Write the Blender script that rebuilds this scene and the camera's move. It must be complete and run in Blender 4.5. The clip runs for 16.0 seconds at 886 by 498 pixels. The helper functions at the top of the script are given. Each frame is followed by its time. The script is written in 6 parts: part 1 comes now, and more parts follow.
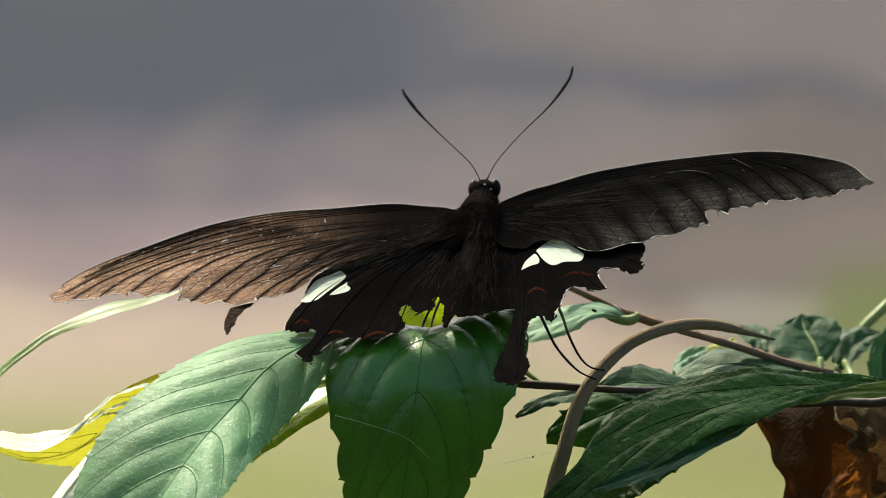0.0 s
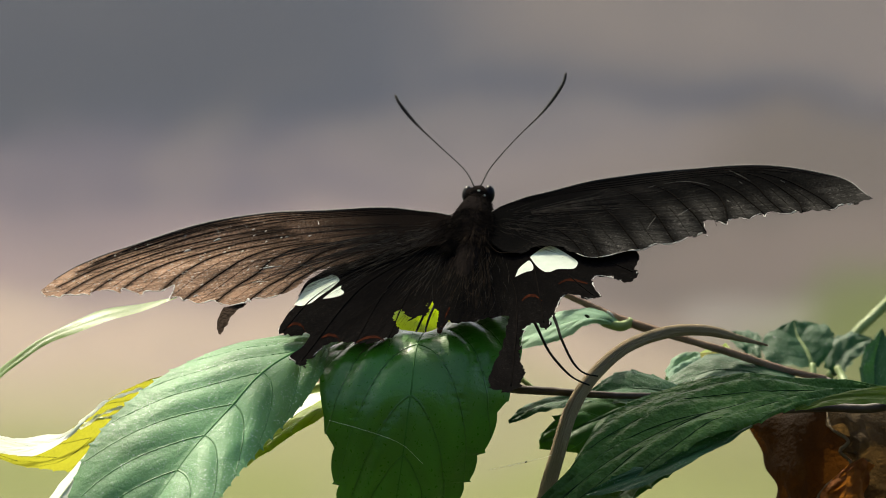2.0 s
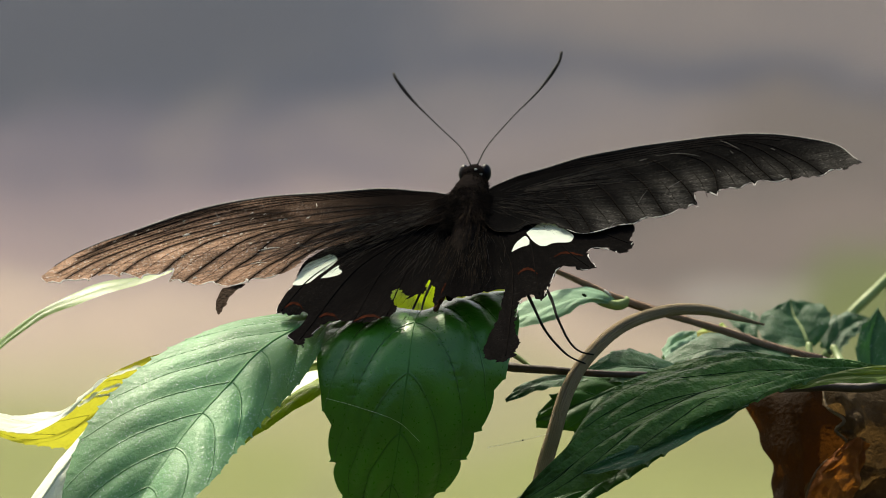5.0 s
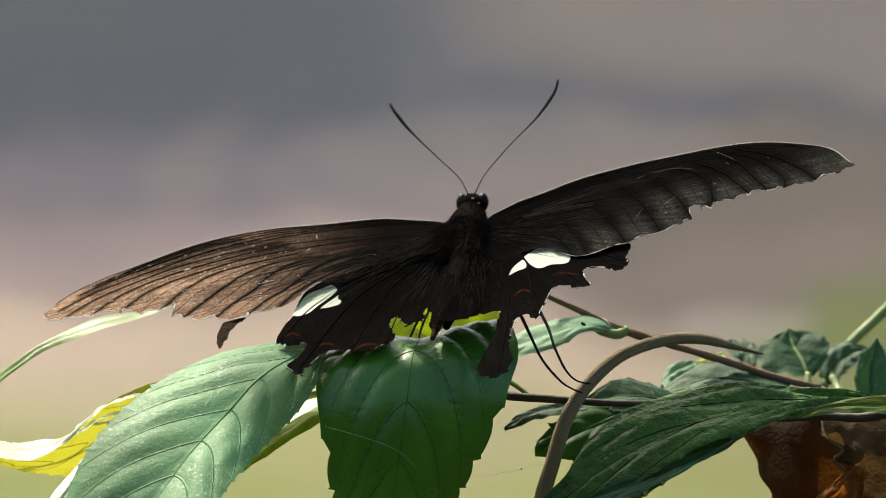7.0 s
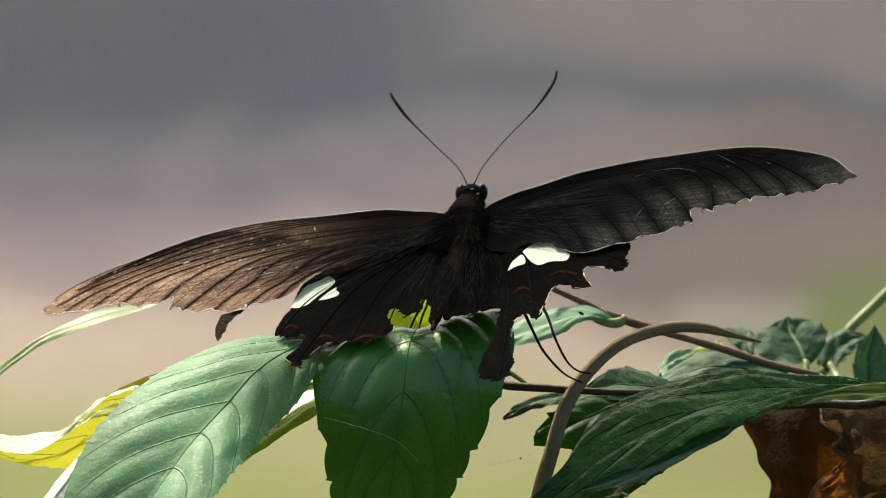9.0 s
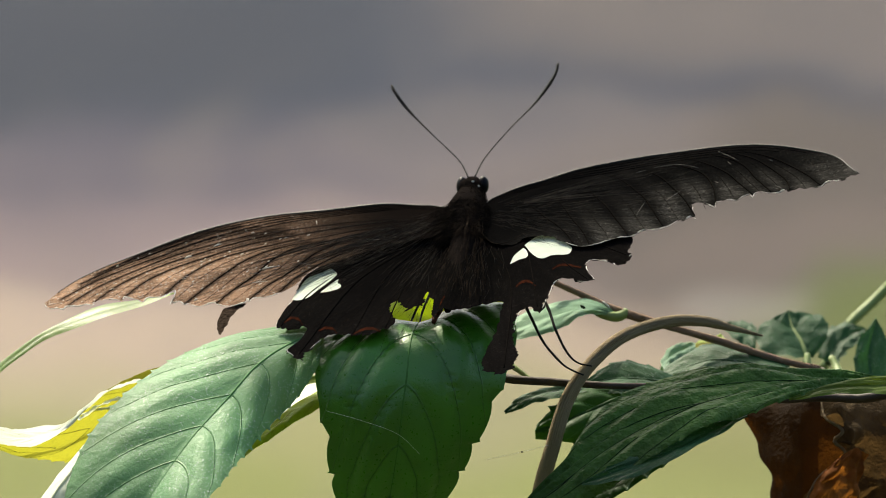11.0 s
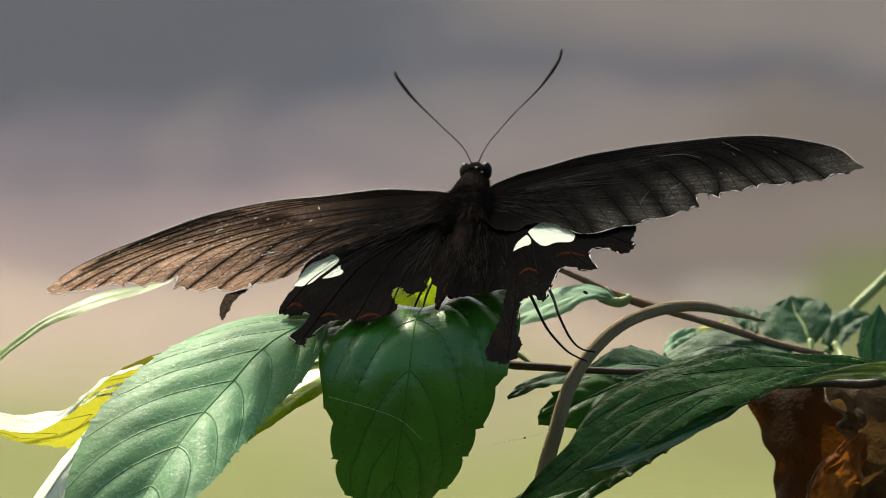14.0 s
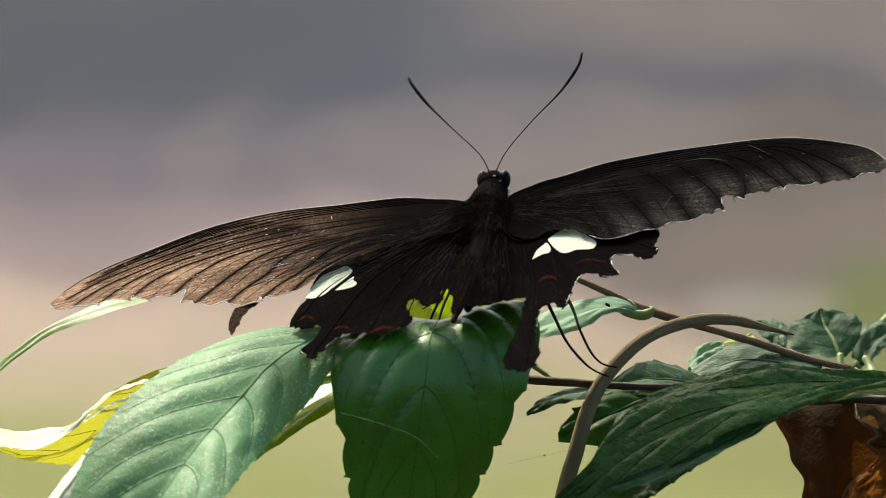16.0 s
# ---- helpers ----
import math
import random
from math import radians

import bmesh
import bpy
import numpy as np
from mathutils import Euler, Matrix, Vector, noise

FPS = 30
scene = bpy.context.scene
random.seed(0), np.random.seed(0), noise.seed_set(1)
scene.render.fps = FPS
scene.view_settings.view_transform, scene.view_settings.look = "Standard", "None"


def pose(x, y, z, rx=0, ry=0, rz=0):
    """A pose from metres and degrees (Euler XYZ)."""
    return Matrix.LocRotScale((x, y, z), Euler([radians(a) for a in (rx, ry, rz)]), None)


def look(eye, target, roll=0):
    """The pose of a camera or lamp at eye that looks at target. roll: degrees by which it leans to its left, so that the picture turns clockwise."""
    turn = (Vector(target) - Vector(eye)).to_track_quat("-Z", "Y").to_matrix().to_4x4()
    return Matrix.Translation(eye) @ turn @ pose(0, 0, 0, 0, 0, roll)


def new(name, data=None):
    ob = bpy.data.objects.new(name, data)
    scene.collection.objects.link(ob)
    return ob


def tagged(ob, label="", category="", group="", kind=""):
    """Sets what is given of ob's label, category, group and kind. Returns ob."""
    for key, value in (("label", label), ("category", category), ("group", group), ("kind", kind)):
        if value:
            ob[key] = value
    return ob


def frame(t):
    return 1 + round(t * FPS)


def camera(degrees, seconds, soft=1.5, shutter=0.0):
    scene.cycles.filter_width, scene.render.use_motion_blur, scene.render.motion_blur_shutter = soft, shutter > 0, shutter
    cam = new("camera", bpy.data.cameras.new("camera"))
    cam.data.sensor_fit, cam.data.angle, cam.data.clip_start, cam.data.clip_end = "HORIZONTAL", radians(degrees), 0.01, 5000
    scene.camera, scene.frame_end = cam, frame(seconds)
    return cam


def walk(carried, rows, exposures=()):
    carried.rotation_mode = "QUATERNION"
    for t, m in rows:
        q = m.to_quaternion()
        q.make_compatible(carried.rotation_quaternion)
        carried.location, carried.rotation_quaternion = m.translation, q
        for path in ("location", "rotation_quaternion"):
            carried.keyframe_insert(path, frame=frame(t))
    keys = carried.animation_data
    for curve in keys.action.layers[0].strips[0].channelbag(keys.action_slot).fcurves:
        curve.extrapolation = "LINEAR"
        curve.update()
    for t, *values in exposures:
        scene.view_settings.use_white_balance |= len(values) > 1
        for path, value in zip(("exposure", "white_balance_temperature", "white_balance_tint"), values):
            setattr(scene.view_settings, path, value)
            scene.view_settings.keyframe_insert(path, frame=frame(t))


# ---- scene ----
from mathutils.geometry import delaunay_2d_cdt

# ------------------------------------------------------------------ camera
# A long lens 1.2 m from the butterfly, looking down by about ten degrees, held by hand.
LENS = 6.1332
cam = camera(LENS, 16.0, soft=0.45)
cam.data.dof.use_dof = True
cam.data.dof.focus_distance = 1.180
cam.data.dof.aperture_fstop = 54.0
CAMERA_ROWS = [
    (0, pose(0.00000, -1.18181, 1.00838, 80.0000, -0.0164, 0.0032)),
    (0.5, pose(0.00000, -1.18272, 1.00854, 80.0466, -0.0493, -0.0023)),
    (1, pose(0.00000, -1.18287, 1.00857, 80.0715, -0.1033, -0.0040)),
    (1.5, pose(0.00000, -1.18328, 1.00864, 80.0599, -0.1153, -0.0139)),
    (2, pose(0.00000, -1.18524, 1.00899, 80.0388, -0.1072, -0.0259)),
    (2.5, pose(0.00000, -1.18573, 1.00908, 80.0139, -0.1518, -0.0297)),
    (3, pose(0.00000, -1.18587, 1.00910, 79.9904, -0.2689, -0.0120)),
    (5.3, pose(0.00000, -1.18874, 1.00961, 79.8885, -0.2383, -0.0213)),
    (5.5, pose(0.00000, -1.18370, 1.00872, 79.9943, -0.1085, -0.0518)),
    (6, pose(0.00000, -1.18451, 1.00886, 80.1295, -0.2047, -0.0311)),
    (6.5, pose(0.00000, -1.18582, 1.00909, 80.1078, -0.3377, -0.0055)),
    (7, pose(0.00000, -1.18917, 1.00968, 80.0894, -0.4156, 0.0064)),
    (7.5, pose(0.00000, -1.19201, 1.01018, 80.0684, -0.3617, -0.0101)),
    (8, pose(0.00000, -1.19419, 1.01057, 80.0560, -0.3976, -0.0090)),
    (8.5, pose(0.00000, -1.19146, 1.01009, 80.0372, -0.1771, -0.0518)),
    (9, pose(0.00000, -1.19019, 1.00986, 80.0220, -0.0267, -0.0785)),
    (11.5, pose(0.00000, -1.19171, 1.01013, 79.9537, -0.0398, -0.0624)),
    (12, pose(0.00000, -1.19199, 1.01018, 79.9190, -0.0372, -0.0579)),
    (12.5, pose(0.00000, -1.19352, 1.01045, 79.8830, -0.2447, -0.0098)),
    (13, pose(0.00000, -1.19233, 1.01024, 79.8684, 0.1459, -0.0880)),
    (13.5, pose(0.00000, -1.19110, 1.01002, 79.8772, -0.0469, -0.0477)),
    (14, pose(0.00000, -1.18956, 1.00975, 79.8776, -0.0173, -0.0506)),
    (14.5, pose(0.00000, -1.17967, 1.00801, 79.8908, 0.2035, -0.0725)),
    (15, pose(0.00000, -1.16765, 1.00589, 79.9126, -0.0121, 0.0062)),
    (15.5, pose(0.00000, -1.15515, 1.00368, 79.9317, 0.0645, 0.0259)),
    (16, pose(0.00000, -1.14770, 1.00237, 79.9463, -0.0631, 0.0753)),
]
walk(cam, CAMERA_ROWS, exposures=[(0, 0.90, 6950, 2.0), (16, 0.90, 6950, 2.0)])

MM = 0.001
# The spray of leaves hangs 0.8 m above the ground; its own frame leans like the line of sight.
SPRAY = pose(0, 0, 0.80, -10, 0, 0)

# ------------------------------------------------------------------ light
SUN_AZ, SUN_EL = -26.0, 44.0
world = bpy.data.worlds.new("sky")
scene.world = world
world.use_nodes = True
wn, wl = world.node_tree.nodes, world.node_tree.links
sky = wn.new("ShaderNodeTexSky")
sky.sky_type = 'NISHITA'
sky.sun_disc = False
sky.air_density = 0.85
sky.dust_density = 3.5
sky.ozone_density = 0.3
sky.sun_elevation = radians(SUN_EL)
sky.sun_rotation = radians(SUN_AZ)
wl.new(sky.outputs[0], wn["Background"].inputs[0])
wn["Background"].inputs[1].default_value = 0.15
sun = new("sun", bpy.data.lights.new("sun", 'SUN'))
sun.data.energy = 3.3
sun.data.angle = radians(0.6)
sun.data.color = (1.0, 0.93, 0.80)
az, el = radians(SUN_AZ), radians(SUN_EL)
sun.matrix_world = look((20 * math.sin(az) * math.cos(el), 20 * math.cos(az) * math.cos(el), 20 * math.sin(el)), (0, 0, 0))


# ------------------------------------------------------------------ node helpers
def material(name):
    m = bpy.data.materials.new(name)
    m.use_nodes = True
    nodes, links = m.node_tree.nodes, m.node_tree.links
    bsdf = nodes["Principled BSDF"]
    return m, nodes, links, bsdf


def link_in(links, socket, value):
    if isinstance(value, (int, float)):
        socket.default_value = value
    elif isinstance(value, (tuple, list)):
        socket.default_value = (*value, 1.0) if len(value) == 3 and len(socket.default_value) == 4 else value
    else:
        links.new(value, socket)


def calc(nodes, links, op, a, b=0.0, c=0.0, clamp=False):
    n = nodes.new("ShaderNodeMath")
    n.operation, n.use_clamp = op, clamp
    for s, v in zip(n.inputs, (a, b, c)):
        link_in(links, s, v)
    return n.outputs[0]


def step(nodes, links, v, lo, hi, a=0.0, b=1.0):
    n = nodes.new("ShaderNodeMapRange")
    n.interpolation_type = 'SMOOTHSTEP'
    for s, x in zip(n.inputs, (v, lo, hi, a, b)):
        link_in(links, s, x)
    return n.outputs[0]


def blend(nodes, links, f, a, b, mode='MIX'):
    n = nodes.new("ShaderNodeMix")
    n.data_type, n.blend_type = 'RGBA', mode
    link_in(links, n.inputs[0], f)
    link_in(links, n.inputs[6], a)
    link_in(links, n.inputs[7], b)
    return n.outputs[2]


def grain(nodes, links, scale, detail=4.0, stretch=(1, 1, 1), coords="Object", rough=0.55):
    tc = nodes.new("ShaderNodeTexCoord")
    mp = nodes.new("ShaderNodeMapping")
    mp.inputs["Scale"].default_value = stretch
    links.new(tc.outputs[coords], mp.inputs[0])
    n = nodes.new("ShaderNodeTexNoise")
    n.inputs["Scale"].default_value = scale
    n.inputs["Detail"].default_value = detail
    n.inputs["Roughness"].default_value = rough
    links.new(mp.outputs[0], n.inputs["Vector"])
    return n.outputs[0]


def relief(nodes, links, bsdf, height, distance, strength=0.6):
    n = nodes.new("ShaderNodeBump")
    n.inputs["Strength"].default_value = strength
    n.inputs["Distance"].default_value = distance
    links.new(height, n.inputs["Height"])
    links.new(n.outputs[0], bsdf.inputs["Normal"])
    return n.outputs[0]


def thin(nodes, links, bsdf, colour, weight, normal=None):
    """Lets light through a thin sheet."""
    tr = nodes.new("ShaderNodeBsdfTranslucent")
    link_in(links, tr.inputs[0], colour)
    if normal is not None:
        links.new(normal, tr.inputs[1])
    mix = nodes.new("ShaderNodeMixShader")
    link_in(links, mix.inputs[0], weight)
    links.new(bsdf.outputs[0], mix.inputs[1])
    links.new(tr.outputs[0], mix.inputs[2])
    links.new(mix.outputs[0], nodes["Material Output"].inputs[0])


# ------------------------------------------------------------------ materials
def leaf_material(name, base, back, vein, laterals=9.0, slant=0.35, rough=0.42, glow=0.35, wax=0.5, specks=0.0, pebbles=0.6, slant2=None, quilting=0.0, bend2=1.05, bend=1.05):
    slant2 = slant if slant2 is None else slant2
    m, n, l, b = material(name)
    uv = n.new("ShaderNodeUVMap")
    sep = n.new("ShaderNodeSeparateXYZ")
    l.new(uv.outputs[0], sep.inputs[0])
    across = calc(n, l, 'MULTIPLY_ADD', sep.outputs[1], 2.0, -1.0)
    side = calc(n, l, 'ABSOLUTE', across)
    lean = calc(n, l, 'MULTIPLY_ADD', calc(n, l, 'GREATER_THAN', across, 0.0), (slant2 - slant) * laterals, slant * laterals)
    bow = calc(n, l, 'MULTIPLY_ADD', calc(n, l, 'GREATER_THAN', across, 0.0), bend2 - bend, bend)
    phase = calc(n, l, 'SUBTRACT', calc(n, l, 'MULTIPLY', sep.outputs[0], laterals), calc(n, l, 'MULTIPLY', calc(n, l, 'POWER', side, bow), lean))
    tri = calc(n, l, 'ABSOLUTE', calc(n, l, 'SUBTRACT', calc(n, l, 'FRACT', phase), 0.5))
    lateral = step(n, l, tri, 0.035, 0.005)
    fine = n.new("ShaderNodeTexVoronoi")
    fine.feature = 'DISTANCE_TO_EDGE'
    fine.inputs["Scale"].default_value = 850.0
    tc = n.new("ShaderNodeTexCoord")
    l.new(tc.outputs["Object"], fine.inputs["Vector"])
    net = step(n, l, fine.outputs[0], 0.10, 0.0)
    big, small, pebble = grain(n, l, 55.0, 3.0), grain(n, l, 1900.0, 3.0), grain(n, l, 700.0, 2.0)
    dark = tuple(c * 0.62 for c in base)
    pale = tuple(min(1.0, c * 1.45) for c in base)
    col = blend(n, l, step(n, l, big, 0.3, 0.72), dark, pale)
    col = blend(n, l, calc(n, l, 'MULTIPLY', small, 0.35), col, base)
    col = blend(n, l, calc(n, l, 'MULTIPLY', net, 0.06), col, vein)
    col = blend(n, l, calc(n, l, 'MULTIPLY', lateral, 0.75), col, vein)
    if specks:
        # pale specks for hairs and dust, the hairs' glints put into the colour
        speck = calc(n, l, 'MULTIPLY', step(n, l, grain(n, l, 4300.0, 1.5), 0.62, 0.70), step(n, l, grain(n, l, 160.0, 2.0), 0.34, 0.58, 0.3, 1.0))
        col = blend(n, l, calc(n, l, 'MULTIPLY', speck, specks), col, (0.78, 0.84, 0.78))
    l.new(col, b.inputs["Base Color"])
    l.new(step(n, l, small, 0.2, 0.8, rough - 0.10, rough + 0.12), b.inputs["Roughness"])
    b.inputs["Specular IOR Level"].default_value = wax
    h = calc(n, l, 'ADD', calc(n, l, 'MULTIPLY', small, 0.35), calc(n, l, 'MULTIPLY', pebble, pebbles))
    h = calc(n, l, 'ADD', h, calc(n, l, 'MULTIPLY', net, -0.05))
    h = calc(n, l, 'ADD', h, calc(n, l, 'MULTIPLY', lateral, -0.3))
    if quilting:
        cell = n.new("ShaderNodeTexVoronoi")
        cell.feature = 'SMOOTH_F1'
        cell.inputs["Scale"].default_value = 520.0
        l.new(tc.outputs["Object"], cell.inputs["Vector"])
        h = calc(n, l, 'ADD', h, calc(n, l, 'MULTIPLY', cell.outputs["Distance"], -quilting))
        blotch = step(n, l, grain(n, l, 260.0, 5.0), 0.42, 0.68)
        col = blend(n, l, calc(n, l, 'MULTIPLY', blotch, min(0.55, 0.13 * quilting)), col, tuple(c * 0.45 for c in base))
        # hollows between the quilted cells: their shade put into the colour
        crease_shade = step(n, l, cell.outputs["Distance"], 0.35, 0.75)
        col = blend(n, l, calc(n, l, 'MULTIPLY', crease_shade, min(0.6, 0.13 * quilting)), col, tuple(c * 0.3 for c in base))
        l.new(col, b.inputs["Base Color"])
    nrm = relief(n, l, b, h, 0.00018 * (1.0 + 0.6 * quilting), 0.75)
    bk = blend(n, l, calc(n, l, 'MULTIPLY', calc(n, l, 'MAXIMUM', calc(n, l, 'MULTIPLY', net, 0.3), lateral), 0.5), back, tuple(c * 0.35 for c in back))
    thin(n, l, b, blend(n, l, step(n, l, big, 0.3, 0.7, 0.0, 0.35), bk, tuple(c * 0.6 for c in back)), glow, nrm)
    return m


leaf_dark = leaf_material("leaf_dark_green", (0.045, 0.168, 0.012), (0.08, 0.27, 0.004), (0.030, 0.105, 0.012), 7.0, 0.36, 0.34, 0.10, 0.66, 0.0, 0.30, quilting=0.25, bend=1.45, bend2=1.45)
leaf_deep = leaf_material("leaf_deep_green", (0.020, 0.078, 0.013), (0.08, 0.24, 0.006), (0.04, 0.12, 0.03), 5.0, 0.30, 0.55, 0.20, 0.14, 0.0, 0.5)
leaf_pale = leaf_material("leaf_hairy_green", (0.116, 0.268, 0.116), (0.22, 0.40, 0.03), (0.060, 0.170, 0.060), 8.0, 0.30, 0.55, 0.25, 0.22, 1.0, 0.45, slant2=0.20, quilting=0.35, bend2=2.2)
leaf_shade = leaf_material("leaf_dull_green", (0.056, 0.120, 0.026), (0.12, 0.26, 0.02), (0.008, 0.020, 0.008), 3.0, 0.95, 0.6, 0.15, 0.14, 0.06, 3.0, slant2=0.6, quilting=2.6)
leaf_lime = leaf_material("leaf_lime", (0.28, 0.37, 0.06), (0.50, 0.66, 0.010), (0.14, 0.20, 0.01), 9.0, 0.35, 0.55, 0.55, 0.25)
leaf_olive = leaf_material("leaf_olive_green", (0.075, 0.115, 0.014), (0.20, 0.28, 0.010), (0.05, 0.08, 0.01), 9.0, 0.35, 0.55, 0.35, 0.2)
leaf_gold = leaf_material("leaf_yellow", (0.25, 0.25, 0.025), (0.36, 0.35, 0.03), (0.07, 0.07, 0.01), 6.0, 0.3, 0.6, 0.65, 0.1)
# near-white leaf: overexposed sunlight put into the base colour
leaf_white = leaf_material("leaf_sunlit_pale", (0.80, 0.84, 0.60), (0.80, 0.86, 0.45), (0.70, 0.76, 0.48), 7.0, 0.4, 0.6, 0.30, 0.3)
leaf_soft = leaf_material("leaf_soft_green", (0.027, 0.083, 0.033), (0.05, 0.16, 0.03), (0.08, 0.20, 0.09), 6.0, 0.4, 0.6, 0.25, 0.22, 0.25, 0.3, quilting=1.0)
leaf_mist = leaf_material("leaf_pale_soft_green", (0.205, 0.345, 0.225), (0.28, 0.46, 0.18), (0.23, 0.37, 0.25), 6.0, 0.4, 0.6, 0.34, 0.20, 0.3, 0.2, quilting=0.1)
blade_mat = leaf_material("grass_blade_green", (0.15, 0.27, 0.045), (0.32, 0.50, 0.05), (0.38, 0.50, 0.18), 1.0, 0.0, 0.4, 0.5, 0.5, 0.0, 0.1)


def plain_material(name, a, b_, scale, rough=0.6, bump=0.0002, stretch=(1, 1, 1), spec=0.4, fine=4.0):
    m, n, l, b = material(name)
    g1, g2 = grain(n, l, scale, 5.0, stretch), grain(n, l, scale * fine, 4.0, stretch)
    col = blend(n, l, step(n, l, g1, 0.3, 0.7), a, b_)
    col = blend(n, l, calc(n, l, 'MULTIPLY', g2, 0.4), col, tuple(c * 0.55 for c in a))
    l.new(col, b.inputs["Base Color"])
    l.new(step(n, l, g2, 0.2, 0.8, rough - 0.1, rough + 0.1), b.inputs["Roughness"])
    b.inputs["Specular IOR Level"].default_value = spec
    relief(n, l, b, calc(n, l, 'ADD', g1, calc(n, l, 'MULTIPLY', g2, 0.5)), bump)
    return m


def bark_material(name, dark, light, groove):
    """Fibrous bark: streaks run along the stem."""
    m, n, l, b = material(name)
    uv, mp = n.new("ShaderNodeUVMap"), n.new("ShaderNodeMapping")
    mp.inputs["Scale"].default_value = (9.0, 0.8, 1.0)
    l.new(uv.outputs[0], mp.inputs[0])
    st = n.new("ShaderNodeTexNoise")
    st.inputs["Scale"].default_value = 2.2
    st.inputs["Detail"].default_value = 5.0
    l.new(mp.outputs[0], st.inputs["Vector"])
    blot, fine = grain(n, l, 160.0, 4.0), grain(n, l, 2400.0, 3.0)
    col = blend(n, l, step(n, l, st.outputs[0], 0.32, 0.68), dark, light)
    col = blend(n, l, calc(n, l, 'MULTIPLY', step(n, l, blot, 0.45, 0.7), 0.55), col, dark)
    col = blend(n, l, calc(n, l, 'MULTIPLY', fine, 0.35), col, groove)
    l.new(col, b.inputs["Base Color"])
    b.inputs["Roughness"].default_value = 0.8
    b.inputs["Specular IOR Level"].default_value = 0.08
    relief(n, l, b, calc(n, l, 'ADD', st.outputs[0], calc(n, l, 'MULTIPLY', fine, 0.3)), 0.0006, 0.9)
    return m


bark = bark_material("vine_bark", (0.31, 0.235, 0.145), (0.39, 0.305, 0.20), (0.18, 0.13, 0.08))
twig_bark = bark_material("twig_bark", (0.30, 0.185, 0.125), (0.50, 0.36, 0.26), (0.10, 0.055, 0.035))
twig_dark = plain_material("dark_twig_bark", (0.045, 0.028, 0.018), (0.085, 0.055, 0.035), 320.0, 0.65, 0.0003)
stalk_green = plain_material("green_stalk", (0.20, 0.28, 0.07), (0.30, 0.38, 0.13), 200.0, 0.5, 0.0001)
vein_green = plain_material("leaf_vein_green", (0.035, 0.125, 0.016), (0.060, 0.18, 0.035), 300.0, 0.5, 0.00005, spec=0.15)
vein_olive = plain_material("leaf_vein_olive", (0.075, 0.200, 0.060), (0.13, 0.28, 0.10), 300.0, 0.6, 0.00005, spec=0.05)
vein_dark = plain_material("leaf_vein_dark", (0.010, 0.022, 0.008), (0.016, 0.034, 0.012), 300.0, 0.7, 0.00005, spec=0.05)
chitin = plain_material("black_chitin", (0.005, 0.005, 0.005), (0.009, 0.008, 0.008), 900.0, 0.6, 0.00005, spec=0.12)
fur_mat = plain_material("black_brown_hair", (0.008, 0.007, 0.006), (0.022, 0.017, 0.014), 700.0, 0.8, 0.00005, spec=0.0)
scale_streak = plain_material("pale_wing_streaks", (0.022, 0.019, 0.016), (0.055, 0.048, 0.042), 700.0, 0.7, 0.00005, spec=0.0)
hair_brown = plain_material("brown_hair", (0.007, 0.0055, 0.0045), (0.024, 0.018, 0.014), 700.0, 0.7, 0.00005, spec=0.0)
clasper_mat = plain_material("rust_brown_scales", (0.030, 0.012, 0.007), (0.085, 0.034, 0.016), 900.0, 0.75, 0.0002, spec=0.05)
body_mat = plain_material("velvet_black_body", (0.007, 0.006, 0.0055), (0.014, 0.011, 0.010), 1500.0, 0.85, 0.0002, spec=0.0)


def cream_material():
    m, n, l, b = material("cream_scales")
    g1, g2 = grain(n, l, 900.0, 3.0), grain(n, l, 5000.0, 2.0)
    col = blend(n, l, step(n, l, g1, 0.3, 0.7), (0.66, 0.73, 0.62), (0.74, 0.79, 0.70))
    col = blend(n, l, calc(n, l, 'MULTIPLY', g2, 0.15), col, (0.6, 0.64, 0.5))
    l.new(col, b.inputs["Base Color"])
    b.inputs["Roughness"].default_value = 0.8
    b.inputs["Specular IOR Level"].default_value = 0.1
    nrm = relief(n, l, b, g2, 0.0001, 0.5)
    thin(n, l, b, (0.80, 0.86, 0.72), 0.35, nrm)
    return m


cream = cream_material()
costa_mat = plain_material("wing_leading_edge", (0.014, 0.013, 0.012), (0.03, 0.028, 0.026), 1500.0, 0.5, 0.00002, spec=0.35)
vein_mat = plain_material("wing_vein", (0.005, 0.0045, 0.004), (0.010, 0.008, 0.007), 900.0, 0.8, 0.00002, spec=0.0)
flap_mat = plain_material("brown_wing_scrap", (0.014, 0.010, 0.008), (0.065, 0.046, 0.033), 2200.0, 0.8, 0.0002, spec=0.0)
scuff_mat = plain_material("grey_wing_scuff", (0.06, 0.055, 0.05), (0.14, 0.13, 0.12), 2500.0, 0.6, 0.00005, spec=0.1)
# pale flecks and scratches; along the wing margins the colour imitates rim light
fleck_mat = plain_material("pale_flecks_and_rim_light", (0.42, 0.40, 0.36), (0.60, 0.58, 0.52), 1500.0, 0.6, 0.00005)
rust = plain_material("rust_scales", (0.044, 0.013, 0.007), (0.009, 0.004, 0.003), 900.0, 0.8, 0.0001, spec=0.0)
silk = plain_material("spider_silk", (0.55, 0.56, 0.50), (0.65, 0.66, 0.60), 900.0, 0.4, 0.00002)
eye_mat, _n, _l, _b = material("compound_eye")
_b.inputs["Base Color"].default_value = (0.004, 0.004, 0.006, 1)
_b.inputs["Roughness"].default_value = 0.38
_b.inputs["Specular IOR Level"].default_value = 0.08


